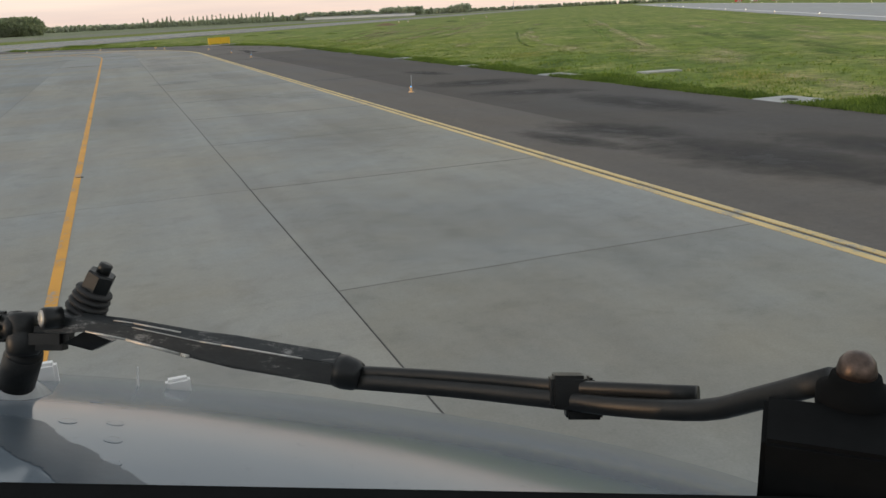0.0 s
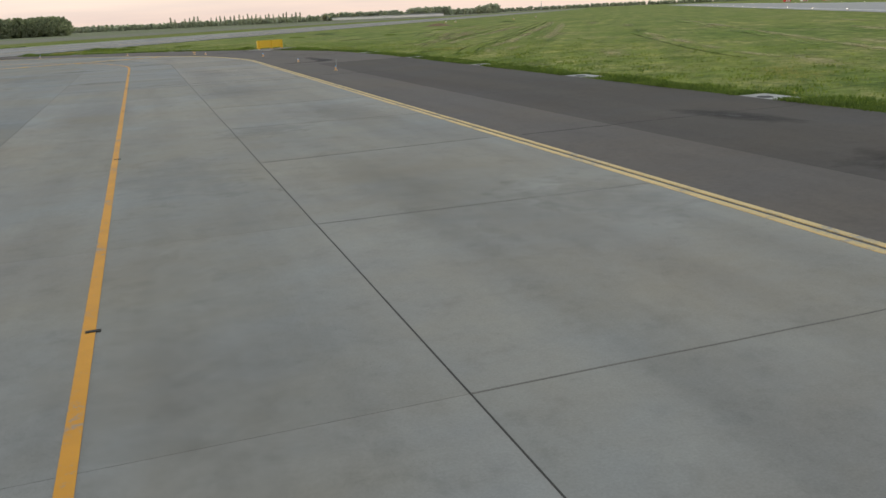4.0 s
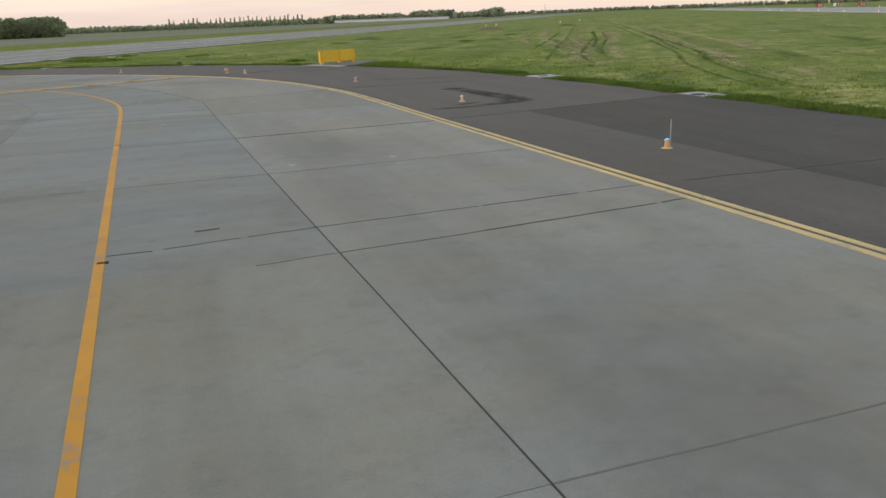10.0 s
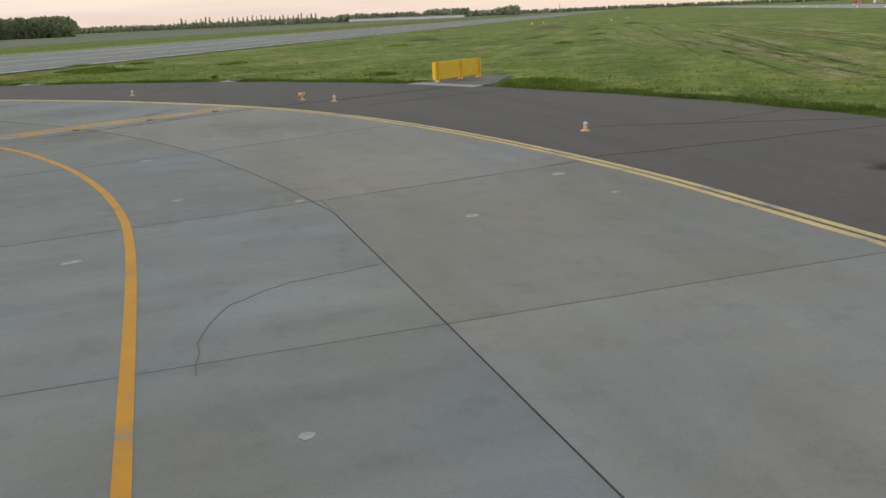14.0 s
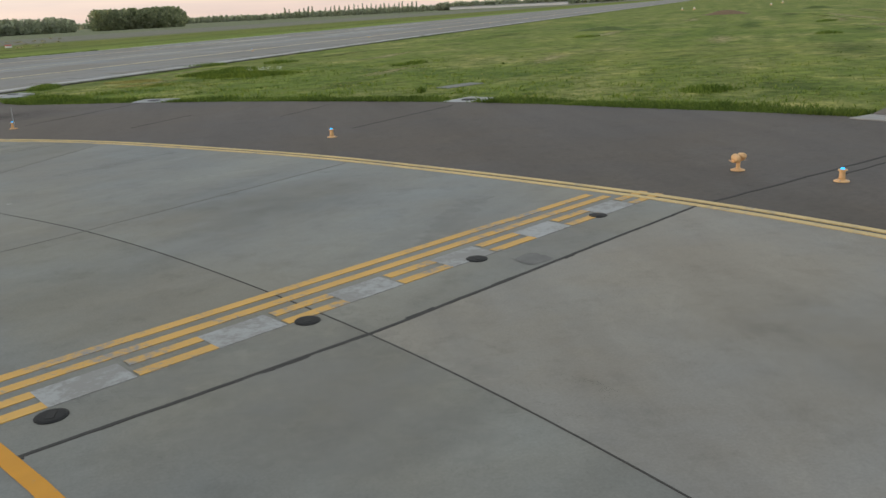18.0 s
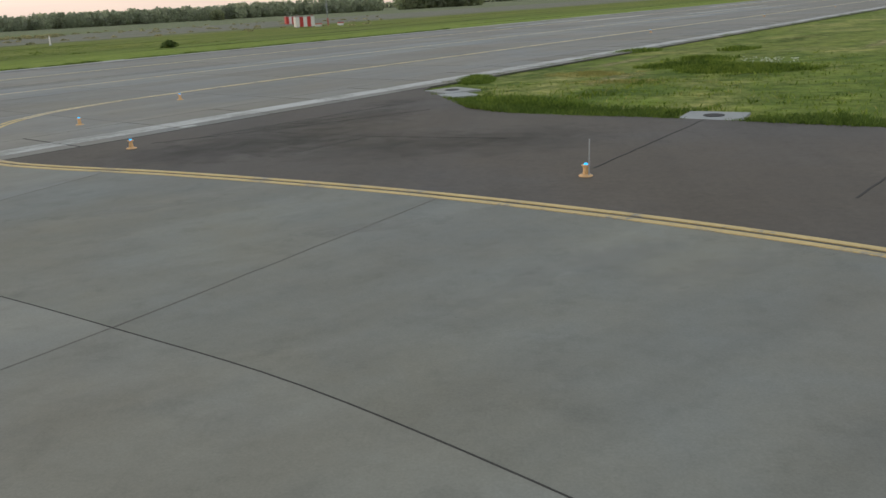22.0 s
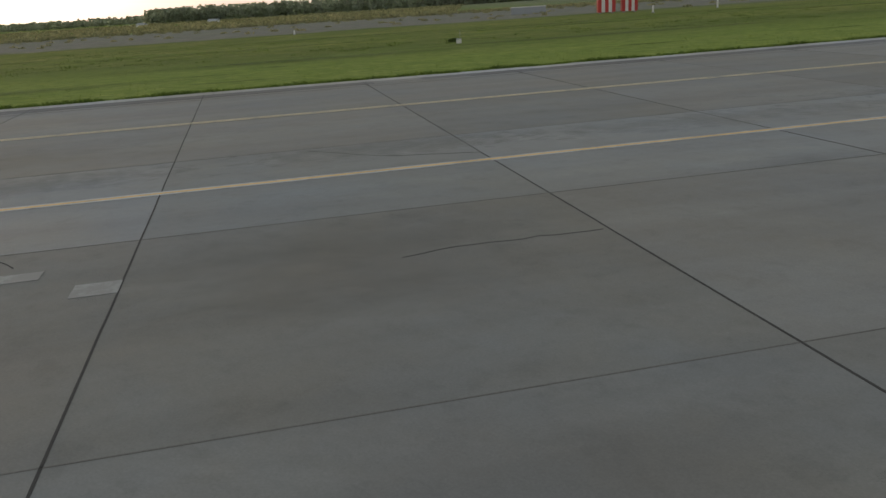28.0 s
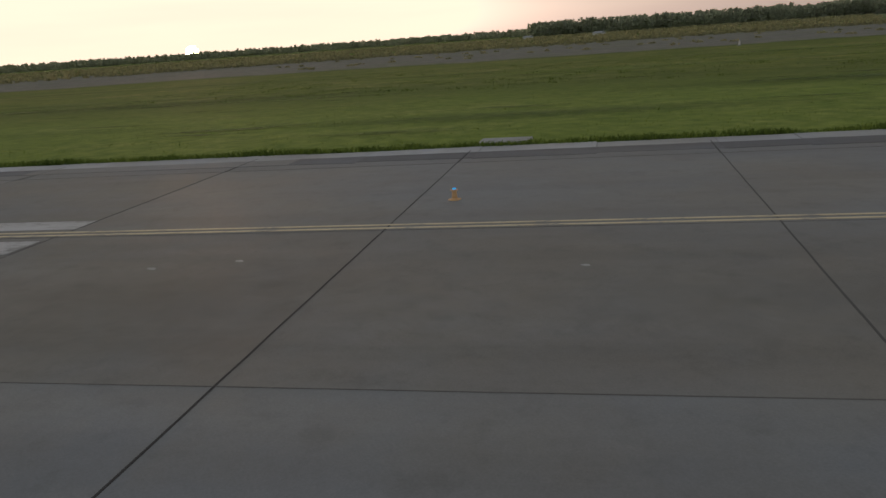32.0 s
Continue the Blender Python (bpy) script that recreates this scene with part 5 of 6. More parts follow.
first = runway_light()
q = uv(-20, -158.6)
first.matrix_basis = pose(q.x, q.y, -0.02)
for k in range(1, 22):
    q = uv(-20 + 42 * k, -158.6)
    copy_thing(first, pose(q.x, q.y, -0.02))
for k in range(0, 20):
    q = uv(0 + 42 * k, -207)
    copy_thing(first, pose(q.x, q.y, -0.02))

# ---- distance: woods, poplars, low buildings ----
def crown(bm, x, y, z0, w, h, n, leaf):
    for _ in range(n):
        a, k = random.uniform(0, 6.283), random.random()
        hh = random.random()
        r = w / 2 * math.sqrt(k) * (0.45 + 0.9 * math.sin(math.pi * min(1, hh * 0.92 + 0.1)))
        c = Vector((x + r * math.cos(a), y + r * math.sin(a), z0 + h * hh))
        s = leaf * random.uniform(0.6, 1.3)
        t = Euler((random.uniform(0, 6), random.uniform(0, 6), random.uniform(0, 6))).to_matrix()
        vs = [bm.verts.new(c + t @ Vector(p) * s) for p in ((-1, -0.6, 0), (1, -0.7, 0.15), (0.7, 0.8, -0.1), (-0.8, 0.7, 0.2))]
        bm.faces.new((vs[0], vs[1], vs[2]))
        bm.faces.new((vs[0], vs[2], vs[3]))


def polar(origin, yaw, dist):
    return origin[0] - math.sin(radians(yaw)) * dist, origin[1] + math.cos(radians(yaw)) * dist


def wood(name, label, yaw0, yaw1, dist, tall, count, material, depth=60.0, origin=(-20.0, 110.0), leaf=2.4, n=26, low=0.4, wide=1.0):
    bm = bmesh.new()
    for k in range(count):
        yaw = yaw0 + (yaw1 - yaw0) * (k + random.random()) / count
        x, y = polar(origin, yaw, dist + random.uniform(0, depth))
        h = tall * random.uniform(0.72, 1.12)
        crown(bm, x, y, low + ground_z(x, y), wide * h * random.uniform(0.6, 0.9), h, n, leaf)
    ob = new(name, mesh_of(name, bm, material))
    return tagged(ob, label, "trees", kind="stuff")


# tree belts whose leaf colour carries the haze of distance
wood("wood", "dark belt of trees beyond the ploughed field", 9.6, 62, 900, 13.5, 620, WOODS_HAZE_GREYED, 60, leaf=1.3, n=80)
wood("wood", "distant hazy belt of trees along the horizon", 55, 122, 1400, 10.5, 700, WOODS_HAZE_PALED, 160, leaf=1.4, n=64)
wood("wood", "hazy far belt of trees along the horizon", -24, 10, 2000, 11.5, 330, WOODS_HAZE_PALED, 200, leaf=3.6)
wood("wood", "distant low belt of trees across the airfield", -78, -22, 3000, 10.0, 420, WOODS_HAZE_PALED, 300, leaf=5.0)
wood("copse", "fresh green copse of even-topped trees", 4.3, 9.4, 870, 17.5, 150, COPSE_HAZE_TINT, 45, origin=(-2.0, 111.0), leaf=1.15, n=130)
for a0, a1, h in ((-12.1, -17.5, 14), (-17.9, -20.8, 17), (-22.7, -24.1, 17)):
    wood("copse", "dark copse on the hazy horizon", a0, a1, 1850, h, int(abs(a1 - a0) * 14), WOODS_HAZE_PALED, 60, origin=(0.9, 57.0), leaf=2.8, n=40)
wood("copse", "single fresh green tree before the dark wood", 20.7, 21.3, 800, 9.5, 4, COPSE_HAZE_TINT, 6, origin=(-12.0, 127.0), leaf=0.9, n=160)
wood("scrub", "light green scrub at the edge of the fields", 42, 112, 330, 1.3, 3600, SCRUB_HAZE_TINT, 560, leaf=0.5, n=16, low=-0.1, wide=3.2)

wood("scrub", "low dull bushes strewn over the tilled land", 8, 76, 215, 0.42, 260, SCRUB_HAZE_TINT, 230, leaf=0.22, n=26, low=-0.1, wide=6.0)
wood("scrub", "reeds along the tilled land, paled by haze in their colour", 28, 86, 325, 0.9, 700, SCRUB_HAZE_TINT, 40, leaf=0.30, n=18, low=-0.1, wide=2.6)


def poplar(x, y, h):
    ob = thing("poplar", "slim dark poplar in a far row", "tree", "row of poplars", at=pose(x, y, ground_z(x, y)))
    bm = bmesh.new()
    rod(bm, (0, 0, 0), (0, 0, h * 0.8), 0.35, 0.08, 8)
    part("trunk", bm, BARK, ob)
    bm = bmesh.new()
    for k in range(95):
        f = random.random()
        r = h * 0.078 * (0.35 + math.sin(math.pi * min(1.0, 0.08 + f * 0.9)))
        a = random.uniform(0, 6.283)
        c = Vector((r * random.random() * math.cos(a), r * random.random() * math.sin(a), h * (0.08 + 0.9 * f)))
        t = Euler((random.uniform(0, 6), random.uniform(0, 6), random.uniform(0, 6))).to_matrix()
        vs = [bm.verts.new(c + t @ Vector(q) * h * 0.048) for q in ((-1, -0.6, 0), (1, -0.7, 0.15), (0.7, 0.8, -0.1), (-0.8, 0.7, 0.2))]
        bm.faces.new((vs[0], vs[1], vs[2]))
        bm.faces.new((vs[0], vs[2], vs[3]))
    part("crown", bm, WOODS_HAZE_GREYED, ob)


for k in range(30):
    if k in (2, 7, 8):
        continue
    x, y = polar((0.9, 57.0), -2.2 - 8.7 * (k + random.uniform(-0.2, 0.2)) / 30, 1500)
    poplar(x, y, random.uniform(16, 19.5))
long_house = thing("greenhouse", "long low white glasshouse far across the field", "building", at=pose(*polar((0.9, 57.0), -16.6, 1500), -1.8, 0, 0, -17))
bm = bmesh.new()
box(bm, -100, 100, -4, 4, 0, 3.7, bev=0.2)
part("wall", bm, WHITE_SHEET, long_house)
bm = bmesh.new()
box(bm, -100, 100, -4.3, 4.3, 3.7, 4.9, bev=0.4)
part("roof", bm, GREY_SHEET, long_house)
for yaw, d in ((57.8, 560), (62.5, 640)):
    hx, hy = polar((-54, 135), yaw, d)
    house = thing("farmhouse", "small pale house among the trees", "house", at=pose(hx, hy, ground_z(hx, hy), 0, 0, 20) @ Matrix.Diagonal((0.7, 0.7, 0.55, 1)))
    bm = bmesh.new()
    box(bm, -5, 5, -3, 3, 0, 3, bev=0.1)
    part("wall", bm, WHITE_SHEET, house)
    bm = bmesh.new()
    vs = [bm.verts.new(q) for q in ((-5.4, -3.4, 3), (5.4, -3.4, 3), (5.4, 3.4, 3), (-5.4, 3.4, 3), (-5.4, 0, 5), (5.4, 0, 5))]
    for f in ((0, 1, 5, 4), (2, 3, 4, 5), (0, 4, 3), (1, 2, 5), (3, 2, 1, 0)):
        bm.faces.new([vs[i] for i in f])
    part("roof", bm, GREY_SHEET, house)

# the sun's own face, low over the trees
disc_at = Vector((-54, 135, 0)) + Vector((SUN_WAY.x, SUN_WAY.y, 0)).normalized() * 4300 + Vector((0, 0, 7))
bm = bmesh.new()
bmesh.ops.create_icosphere(bm, subdivisions=3, radius=32.0)
sun_face = new("sun_disc", mesh_of("sun_disc", bm, SUN_FACE, True))
sun_face.location = disc_at
tagged(sun_face, "low orange sun setting behind the far trees", "sun", kind="structure")


# ---- bushes and grass tufts ----
def bush(x, y, r, h):
    ob = thing("bush", "small dark green bush in the meadow", "bush", "bushes", at=pose(x, y, ground_z(x, y)))
    bm = bmesh.new()
    crown(bm, 0, 0, 0.0, r * 2, h, 160, 0.16 * r + 0.06)
    part("foliage", bm, BUSH, ob)
    bm = bmesh.new()
    for k in range(4):
        rod(bm, (0, 0, 0), (0.4 * r * math.cos(k * 1.7), 0.4 * r * math.sin(k * 1.7), h * 0.7), 0.02, 0.008, 5)
    part("stems", bm, BARK, ob)


for x, y, r, h in ((-58.2, 229.5, 0.85, 0.8), (-94.5, 199.5, 0.45, 0.3)):
    bush(x, y, r, h)


def lump(x, y, k=1.0):
    """A smooth uneven field between about 0 and 1."""
    x, y = x * k, y * k
    f = np.sin(0.71 * x + 1.7 * np.sin(0.43 * y + 0.6)) + np.sin(0.93 * y + 1.5 * np.sin(0.37 * x)) + 0.7 * np.sin(1.9 * x + 1.3 * y + 1.1 * np.sin(1.2 * y)) + 0.5 * np.sin(3.1 * y - 2.3 * x)
    return np.clip(0.5 + f / 5.2, 0, 1)


def lie(x, y):
    """The ground's height under many points."""
    return np.interp((x - HUB.x) * N.x + (y - HUB.y) * N.y, FALL_V, FALL_Z)


def turf(name, label, blades, material, width=0.10, lean=0.8):
    """Blades of grass from rows of x, y and height: each a bent strip with a pointed tip."""
    x, y, h = np.concatenate(blades, axis=1)
    n = len(x)
    z = lie(x, y) - 0.01
    a = np.random.uniform(0, 6.283, n)
    w = h * width * np.random.uniform(0.6, 1.5, n)
    dx, dy = np.cos(a) * w, np.sin(a) * w
    lx, ly = np.random.uniform(-lean, lean, n) * h, np.random.uniform(-lean, lean, n) * h
    rows = [(x - dx, y - dy, z), (x + dx, y + dy, z), (x + lx * 0.4 + dx * 0.7, y + ly * 0.4 + dy * 0.7, z + h * 0.6), (x + lx * 0.4 - dx * 0.7, y + ly * 0.4 - dy * 0.7, z + h * 0.6), (x + lx, y + ly, z + h)]
    co = np.stack([np.stack(r, axis=1) for r in rows], axis=1).reshape(-1).astype(np.float32)
    data = bpy.data.meshes.new(name)
    data.vertices.add(5 * n)
    data.loops.add(7 * n)
    data.polygons.add(2 * n)
    data.vertices.foreach_set("co", co)
    data.loops.foreach_set("vertex_index", (np.arange(n)[:, None] * 5 + np.array([0, 1, 2, 3, 3, 2, 4])).reshape(-1).astype(np.int32))
    data.polygons.foreach_set("loop_start", (np.arange(n)[:, None] * 7 + np.array([0, 4])).reshape(-1).astype(np.int32))
    data.update(calc_edges=True)
    data.materials.append(material)
    return tagged(new(name, data), label, "grass", kind="stuff")


def clear(x, y):
    """True where no concrete pad lies."""
    ok = np.ones(len(x), bool)
    for px, py, r in PADS:
        ok &= (x - px) ** 2 + (y - py) ** 2 > r * r
    return ok


def along(line, count, out0, out1, h0, h1, side=-1, bias=1.8, patch=0.0):
    """Blades strewn beside a line, between out0 and out1 from it; with patch they gather in clumps."""
    p = np.array([(q.x, q.y) for q in line])
    n = np.array([(q.x, q.y) for q in lefts(line)])
    k = np.random.randint(0, len(line) - 1, count)
    f, o = np.random.random(count)[:, None], np.random.random(count) ** bias
    q = p[k] * (1 - f) + p[k + 1] * f + n[k] * (side * (out0 + (out1 - out0) * o))[:, None]
    x, y = q[:, 0], q[:, 1]
    m = lump(x, y, 1.6)
    keep = clear(x, y) & (np.random.random(count) > patch * (1 - m))
    x, y, m, o = x[keep], y[keep], m[keep], o[keep]
    return np.stack([x, y, np.random.uniform(h0, h1, len(x)) * (0.55 + 0.8 * m) * (1.1 - 0.35 * o)])


def clumps(line, count, out0, out1, h0, h1, blades, spread, side=-1, bias=1.3, patch=0.6):
    """Tussocks beside a line, each of many blades that lean out from its middle."""
    x, y, h = along(line, count, out0, out1, h0, h1, side, bias, patch)
    n = len(x)
    r = np.sqrt(np.random.random((blades, n))) * spread * np.random.uniform(0.5, 1.4, n)
    a = np.random.uniform(0, 6.283, (blades, n))
    return np.stack([(x + r * np.cos(a)).reshape(-1), (y + r * np.sin(a)).reshape(-1), (h * np.random.uniform(0.6, 1.1, (blades, n)) * (1.05 - 0.45 * r / (1.4 * spread))).reshape(-1)])


def heap(cx, cy, rx, ry, turn, count, h0, h1):
    a, r = np.random.uniform(0, 6.283, count), np.sqrt(np.random.random(count))
    p, q = rx * r * np.cos(a), ry * r * np.sin(a)
    x, y = cx + p * math.cos(turn) - q * math.sin(turn), cy + p * math.sin(turn) + q * math.cos(turn)
    keep = clear(x, y) & (0.02 + 1.5 * lump(x, y, 1.5) > r + np.random.uniform(-0.25, 0.25, count))
    x, y, r = x[keep], y[keep], r[keep]
    return np.stack([x, y, np.random.uniform(h0, h1, len(x)) * (1.1 - 0.6 * r)])


NEAR_EDGE = [p for p in GRASS_EDGE if p.y > -12]
FAR_EDGE = [uv(u, 21.6) for u in range(-60, 90, 2)]
TIP_EDGE = [uv(u, -20.6) for u in range(33, 110, 2)]
turf("rough_grass", "dark rough unmown grass along the shoulder's edge", [along(NEAR_EDGE, 130000, -0.12, 1.7, 0.10, 0.22, bias=1.2), clumps(NEAR_EDGE, 2600, 0.0, 2.2, 0.13, 0.27, 26, 0.20)], EDGE_BLADES, 0.085)
turf("short_grass", "short mown grass with uneven tussocks", [along(NEAR_EDGE, 70000, 0.9, 24, 0.06, 0.14, patch=0.7), clumps(NEAR_EDGE, 5500, 1.6, 34, 0.05, 0.11, 14, 0.20, bias=1.5)], BLADES, 0.14)
turf("weed_grass", "dark green weeds among the mown grass", [clumps(NEAR_EDGE, 1100, 1.2, 30, 0.06, 0.14, 18, 0.30, bias=1.5, patch=0.9)], EDGE_BLADES, 0.14)
turf("dry_grass", "dry mown stalks lying in the grass", [along(NEAR_EDGE, 16000, 1.2, 22, 0.05, 0.13, patch=0.9)], BLADES_DRY, 0.09, 1.4)
turf("rough_grass", "rough grass along the far pavement edge", [along(FAR_EDGE, 30000, -0.15, 1.0, 0.12, 0.24, 1, 1.3), clumps(FAR_EDGE, 900, -0.1, 1.3, 0.12, 0.24, 18, 0.14, 1)], EDGE_BLADES, 0.10)
turf("short_grass", "short grass of the far verge", [along(FAR_EDGE, 30000, 0.6, 34, 0.04, 0.085, 1, 1.5, 0.5)], BLADES, 0.14)
turf("meadow_grass", "tall dark meadow grass in ragged clumps", [clumps(FAR_EDGE, 1500, 38, 95, 0.08, 0.20, 26, 1.5, 1, 0.9, 0.7)], EDGE_BLADES, 0.16)
turf("rough_grass", "rough grass along the parallel taxiway", [along(TIP_EDGE, 9000, -0.05, 0.7, 0.07, 0.16, bias=1.2, patch=0.5)], EDGE_BLADES, 0.10)

# lush weeds round the sunken pad, straw beside it, and other clumps in the mown grass
lush = [heap(-3.2, 164.6, 3.8, 2.0, -0.35, 5200, 0.16, 0.34), heap(-4.6, 167.2, 2.8, 0.9, 0.0, 3200, 0.18, 0.36), heap(-3.6, 170.6, 2.6, 0.7, 0.0, 2400, 0.18, 0.34), heap(-12.2, 155.2, 2.6, 1.1, -0.75, 3600, 0.18, 0.34), heap(-14.6, 164.4, 0.9, 2.6, 0.0, 4200, 0.12, 0.30), heap(-14.4, 156.4, 0.8, 0.7, 0.0, 900, 0.10, 0.24), heap(10.8, 136.4, 3.2, 1.5, -0.85, 3600, 0.08, 0.19), heap(20.2, 126.0, 1.6, 3.0, 0.0, 3000, 0.10, 0.24)]
for cx, cy, rx, ry, n in ((-0.7, 176.2, 2.0, 0.8, 900), (-6, 178, 2.4, 0.9, 1100), (8.2, 166, 2.6, 0.8, 1100), (4.6, 146.6, 0.35, 0.3, 500), (19.6, 127.5, 2.0, 2.4, 1800), (14.5, 139.8, 1.2, 1.2, 900), (24.5, 20.2, 1.6, 1.2, 1300),
                          (24.0, 35.6, 1.4, 1.4, 1100), (23.6, 47.0, 1.2, 1.6, 900), (23.4, 61.0, 1.0, 2.0, 900), (30, 190, 2.4, 1.0, 700), (44, 172, 2.0, 1.0, 600), (62, 196, 2.6, 1.0, 700)):
    lush.append(heap(cx, cy, rx, ry, 0.55, n, 0.14, 0.34))
turf("tall_weeds", "tall dark green weed clumps in the mown grass", lush, WEED_BLADES, 0.10)
turf("tall_weeds", "fresh green weed clumps in the mown grass", [heap(-2.9, 164.6, 3.8, 2.0, -0.35, 6500, 0.15, 0.36), heap(-4.4, 168.8, 2.8, 2.2, 0.0, 1500, 0.14, 0.28)], BLADES, 0.09)
turf("straw", "pale dry straw lying in the grass", [heap(-9.0, 165.0, 2.8, 1.6, -0.2, 5200, 0.06, 0.16), heap(-8.2, 161.0, 3.6, 1.2, -0.3, 3600, 0.05, 0.12), heap(28, 30, 6, 2.4, 0.9, 3600, 0.06, 0.14), heap(31, 58, 8, 2.2, 1.0, 3200, 0.06, 0.14), heap(30, 104, 5, 2.4, 1.0, 3200, 0.05, 0.12)], BLADES_DRY, 0.09, 1.5)
# tyre ruts, grown over darker than the mown turf
rut_grass = []
for k, way in enumerate(RUTS):
    for side in (-1, 1) if k < 2 else (0,):
        line = spline(way, 1.0)
        rut_grass.append(along(line, 1500, 0.85 * side - 0.20, 0.85 * side + 0.20, 0.05, 0.11, bias=1.0, patch=0.9))
turf("rut_grass", "darker grass grown over old tyre ruts", rut_grass, EDGE_BLADES, 0.14)
# white umbels over the weeds
bm = bmesh.new()
for k in range(230):
    a, r = random.uniform(0, 6.283), math.sqrt(random.random())
    x, y = -1.9 + 1.5 * r * math.cos(a), 164.7 + 0.8 * r * math.sin(a) - 0.9 * r * math.cos(a)
    if noise.noise(Vector((x * 2.3, y * 2.3, 0))) < 0.08:
        continue
    z = ground_z(x, y) + random.uniform(0.30, 0.46)
    for q in range(3):
        dx, dy = random.uniform(-0.05, 0.05), random.uniform(-0.05, 0.05)
        vs = [bm.verts.new((x + dx + 0.032 * math.cos(g * 1.571 + k), y + dy + 0.032 * math.sin(g * 1.571 + k), z + random.uniform(-0.02, 0.02))) for g in range(4)]
        bm.faces.new(vs)
tagged(new("white_flowers", mesh_of("white_flowers", bm, UMBEL)), "white flower heads over a dark weed clump", "flowers", kind="stuff")

# ---- the taxiing aircraft's nose, as it stands at the start of the way ----
EYE = Vector((1.208, 0.0, EYE_Z))
NOSE_PAINT, nt, b = shader("aircraft_paint", 0.12, spec=0.6)
chalk = noise_tex(nt, 3.2, 4, 0.55)
speck = noise_tex(nt, 60, 5, 0.7)
c = ramp(nt, chalk.outputs[0], [(0.3, (0.115, 0.140, 0.168)), (0.7, (0.150, 0.174, 0.200))]).outputs[0]
c = mix(nt, "MULTIPLY", 0.35, c, ramp(nt, speck.outputs[0], [(0.28, grey(0.6)), (0.36, grey(1.0))]).outputs[0])
nt.links.new(c, b.inputs["Base Color"])
nt.links.new(ramp(nt, speck.outputs[0], [(0.3, grey(0.16)), (0.7, grey(0.09))]).outputs[0], b.inputs["Roughness"])
bump(nt, b, chalk.outputs[0], 0.03, 0.004)
BARE = plain("worn_metal", (0.42, 0.41, 0.39), 0.42, 0.7, wear=0.3, scale=120)
COPPER = plain("tarnished_copper", (0.085, 0.062, 0.052), 0.35, 0.7, wear=0.6, scale=110)
STREAK_GREY = plain("dark_streak_grey", (0.055, 0.070, 0.086), 0.35, wear=0.15, scale=30, spec=0.4)
SEALANT = plain("pale_sealant", (0.34, 0.35, 0.36), 0.55, wear=0.2, scale=60)


def worn_black(name, low, high):
    m, nt, b = shader(name, 0.42, spec=0.30)
    n = noise_tex(nt, 70, 8, 0.80, (1.0, 0.30, 1.0), 120)
    wide = noise_tex(nt, 9, 3, 0.6)
    c = ramp(nt, n.outputs[0], [(0.35, grey(low, (0.85, 1.0, 1.12))), (0.56, grey(2 * low, (0.92, 1.0, 1.06))), (high, grey(3.5 * low)), (high + 0.08, (0.24, 0.235, 0.23))]).outputs[0]
    nt.links.new(c, b.inputs["Base Color"])
    nt.links.new(ramp(nt, wide.outputs[0], [(0.3, grey(0.28)), (0.7, grey(0.55))]).outputs[0], b.inputs["Roughness"])
    bump(nt, b, n.outputs[0], 0.15, 0.001)
    return m


ENAMEL = worn_black("worn_black_enamel", 0.006, 0.70)
ARM_PAINT = worn_black("rubbed_arm_paint", 0.015, 0.58)
# cockpit shade is put into this near-black colour; sheen almost off
SHADE_BLACK = plain("shade_darkened_black", (0.005, 0.0055, 0.006), 0.9, wear=0.3, scale=40, spec=0.06)


def skin_z(x, y):
    """The height of the nose's upper skin under the eye line."""
    side = math.sqrt((x + 0.36) ** 2 + 0.01) - 0.375
    return -(0.1342 - 0.3922 * y + 0.4393 * y * y + 0.1068 * (side + 1.524) ** 2)


plane = thing("aircraft", "pale grey painted aircraft nose with a black windscreen wiper", "aircraft", at=Matrix.Translation(EYE))
bm = bmesh.new()
NX, NY = 60, 60
top = []
for j in range(NY + 1):
    y = 0.20 + 1.7 * j / NY
    half = 1.62 * math.sqrt(max(0.02, 1 - ((y - 0.2) / 1.78) ** 2))
    row = []
    for i in range(NX + 1):
        x = -0.36 + half * (2 * i / NX - 1)
        fall = abs(2 * i / NX - 1) ** 12 * 0.30
        row.append(bm.verts.new((x, y, skin_z(x, y) - fall)))
    top.append(row)
for a, c in zip(top, top[1:]):
    for i in range(NX):
        bm.faces.new((a[i], a[i + 1], c[i + 1], c[i]))
rim = [top[0][i] for i in range(NX + 1)] + [r[NX] for r in top[1:]] + [top[NY][i] for i in range(NX - 1, -1, -1)] + [r[0] for r in top[-2:0:-1]]
prev = rim
for z, k in ((-1.25, 0.96), (-1.65, 0.72), (-1.85, 0.40)):
    ring = [bm.verts.new((-0.36 + (v.co.x + 0.36) * k, 0.75 + (v.co.y - 0.75) * k, min(z, v.co.z - 0.04) if k > 0.9 else z)) for v in rim]
    for i in range(len(rim)):
        j = (i + 1) % len(rim)
        bm.faces.new((prev[j], prev[i], ring[i], ring[j]))
    prev = ring
bm.faces.new(prev[::-1])
part("nose_skin", bm, NOSE_PAINT, plane, smooth=True)

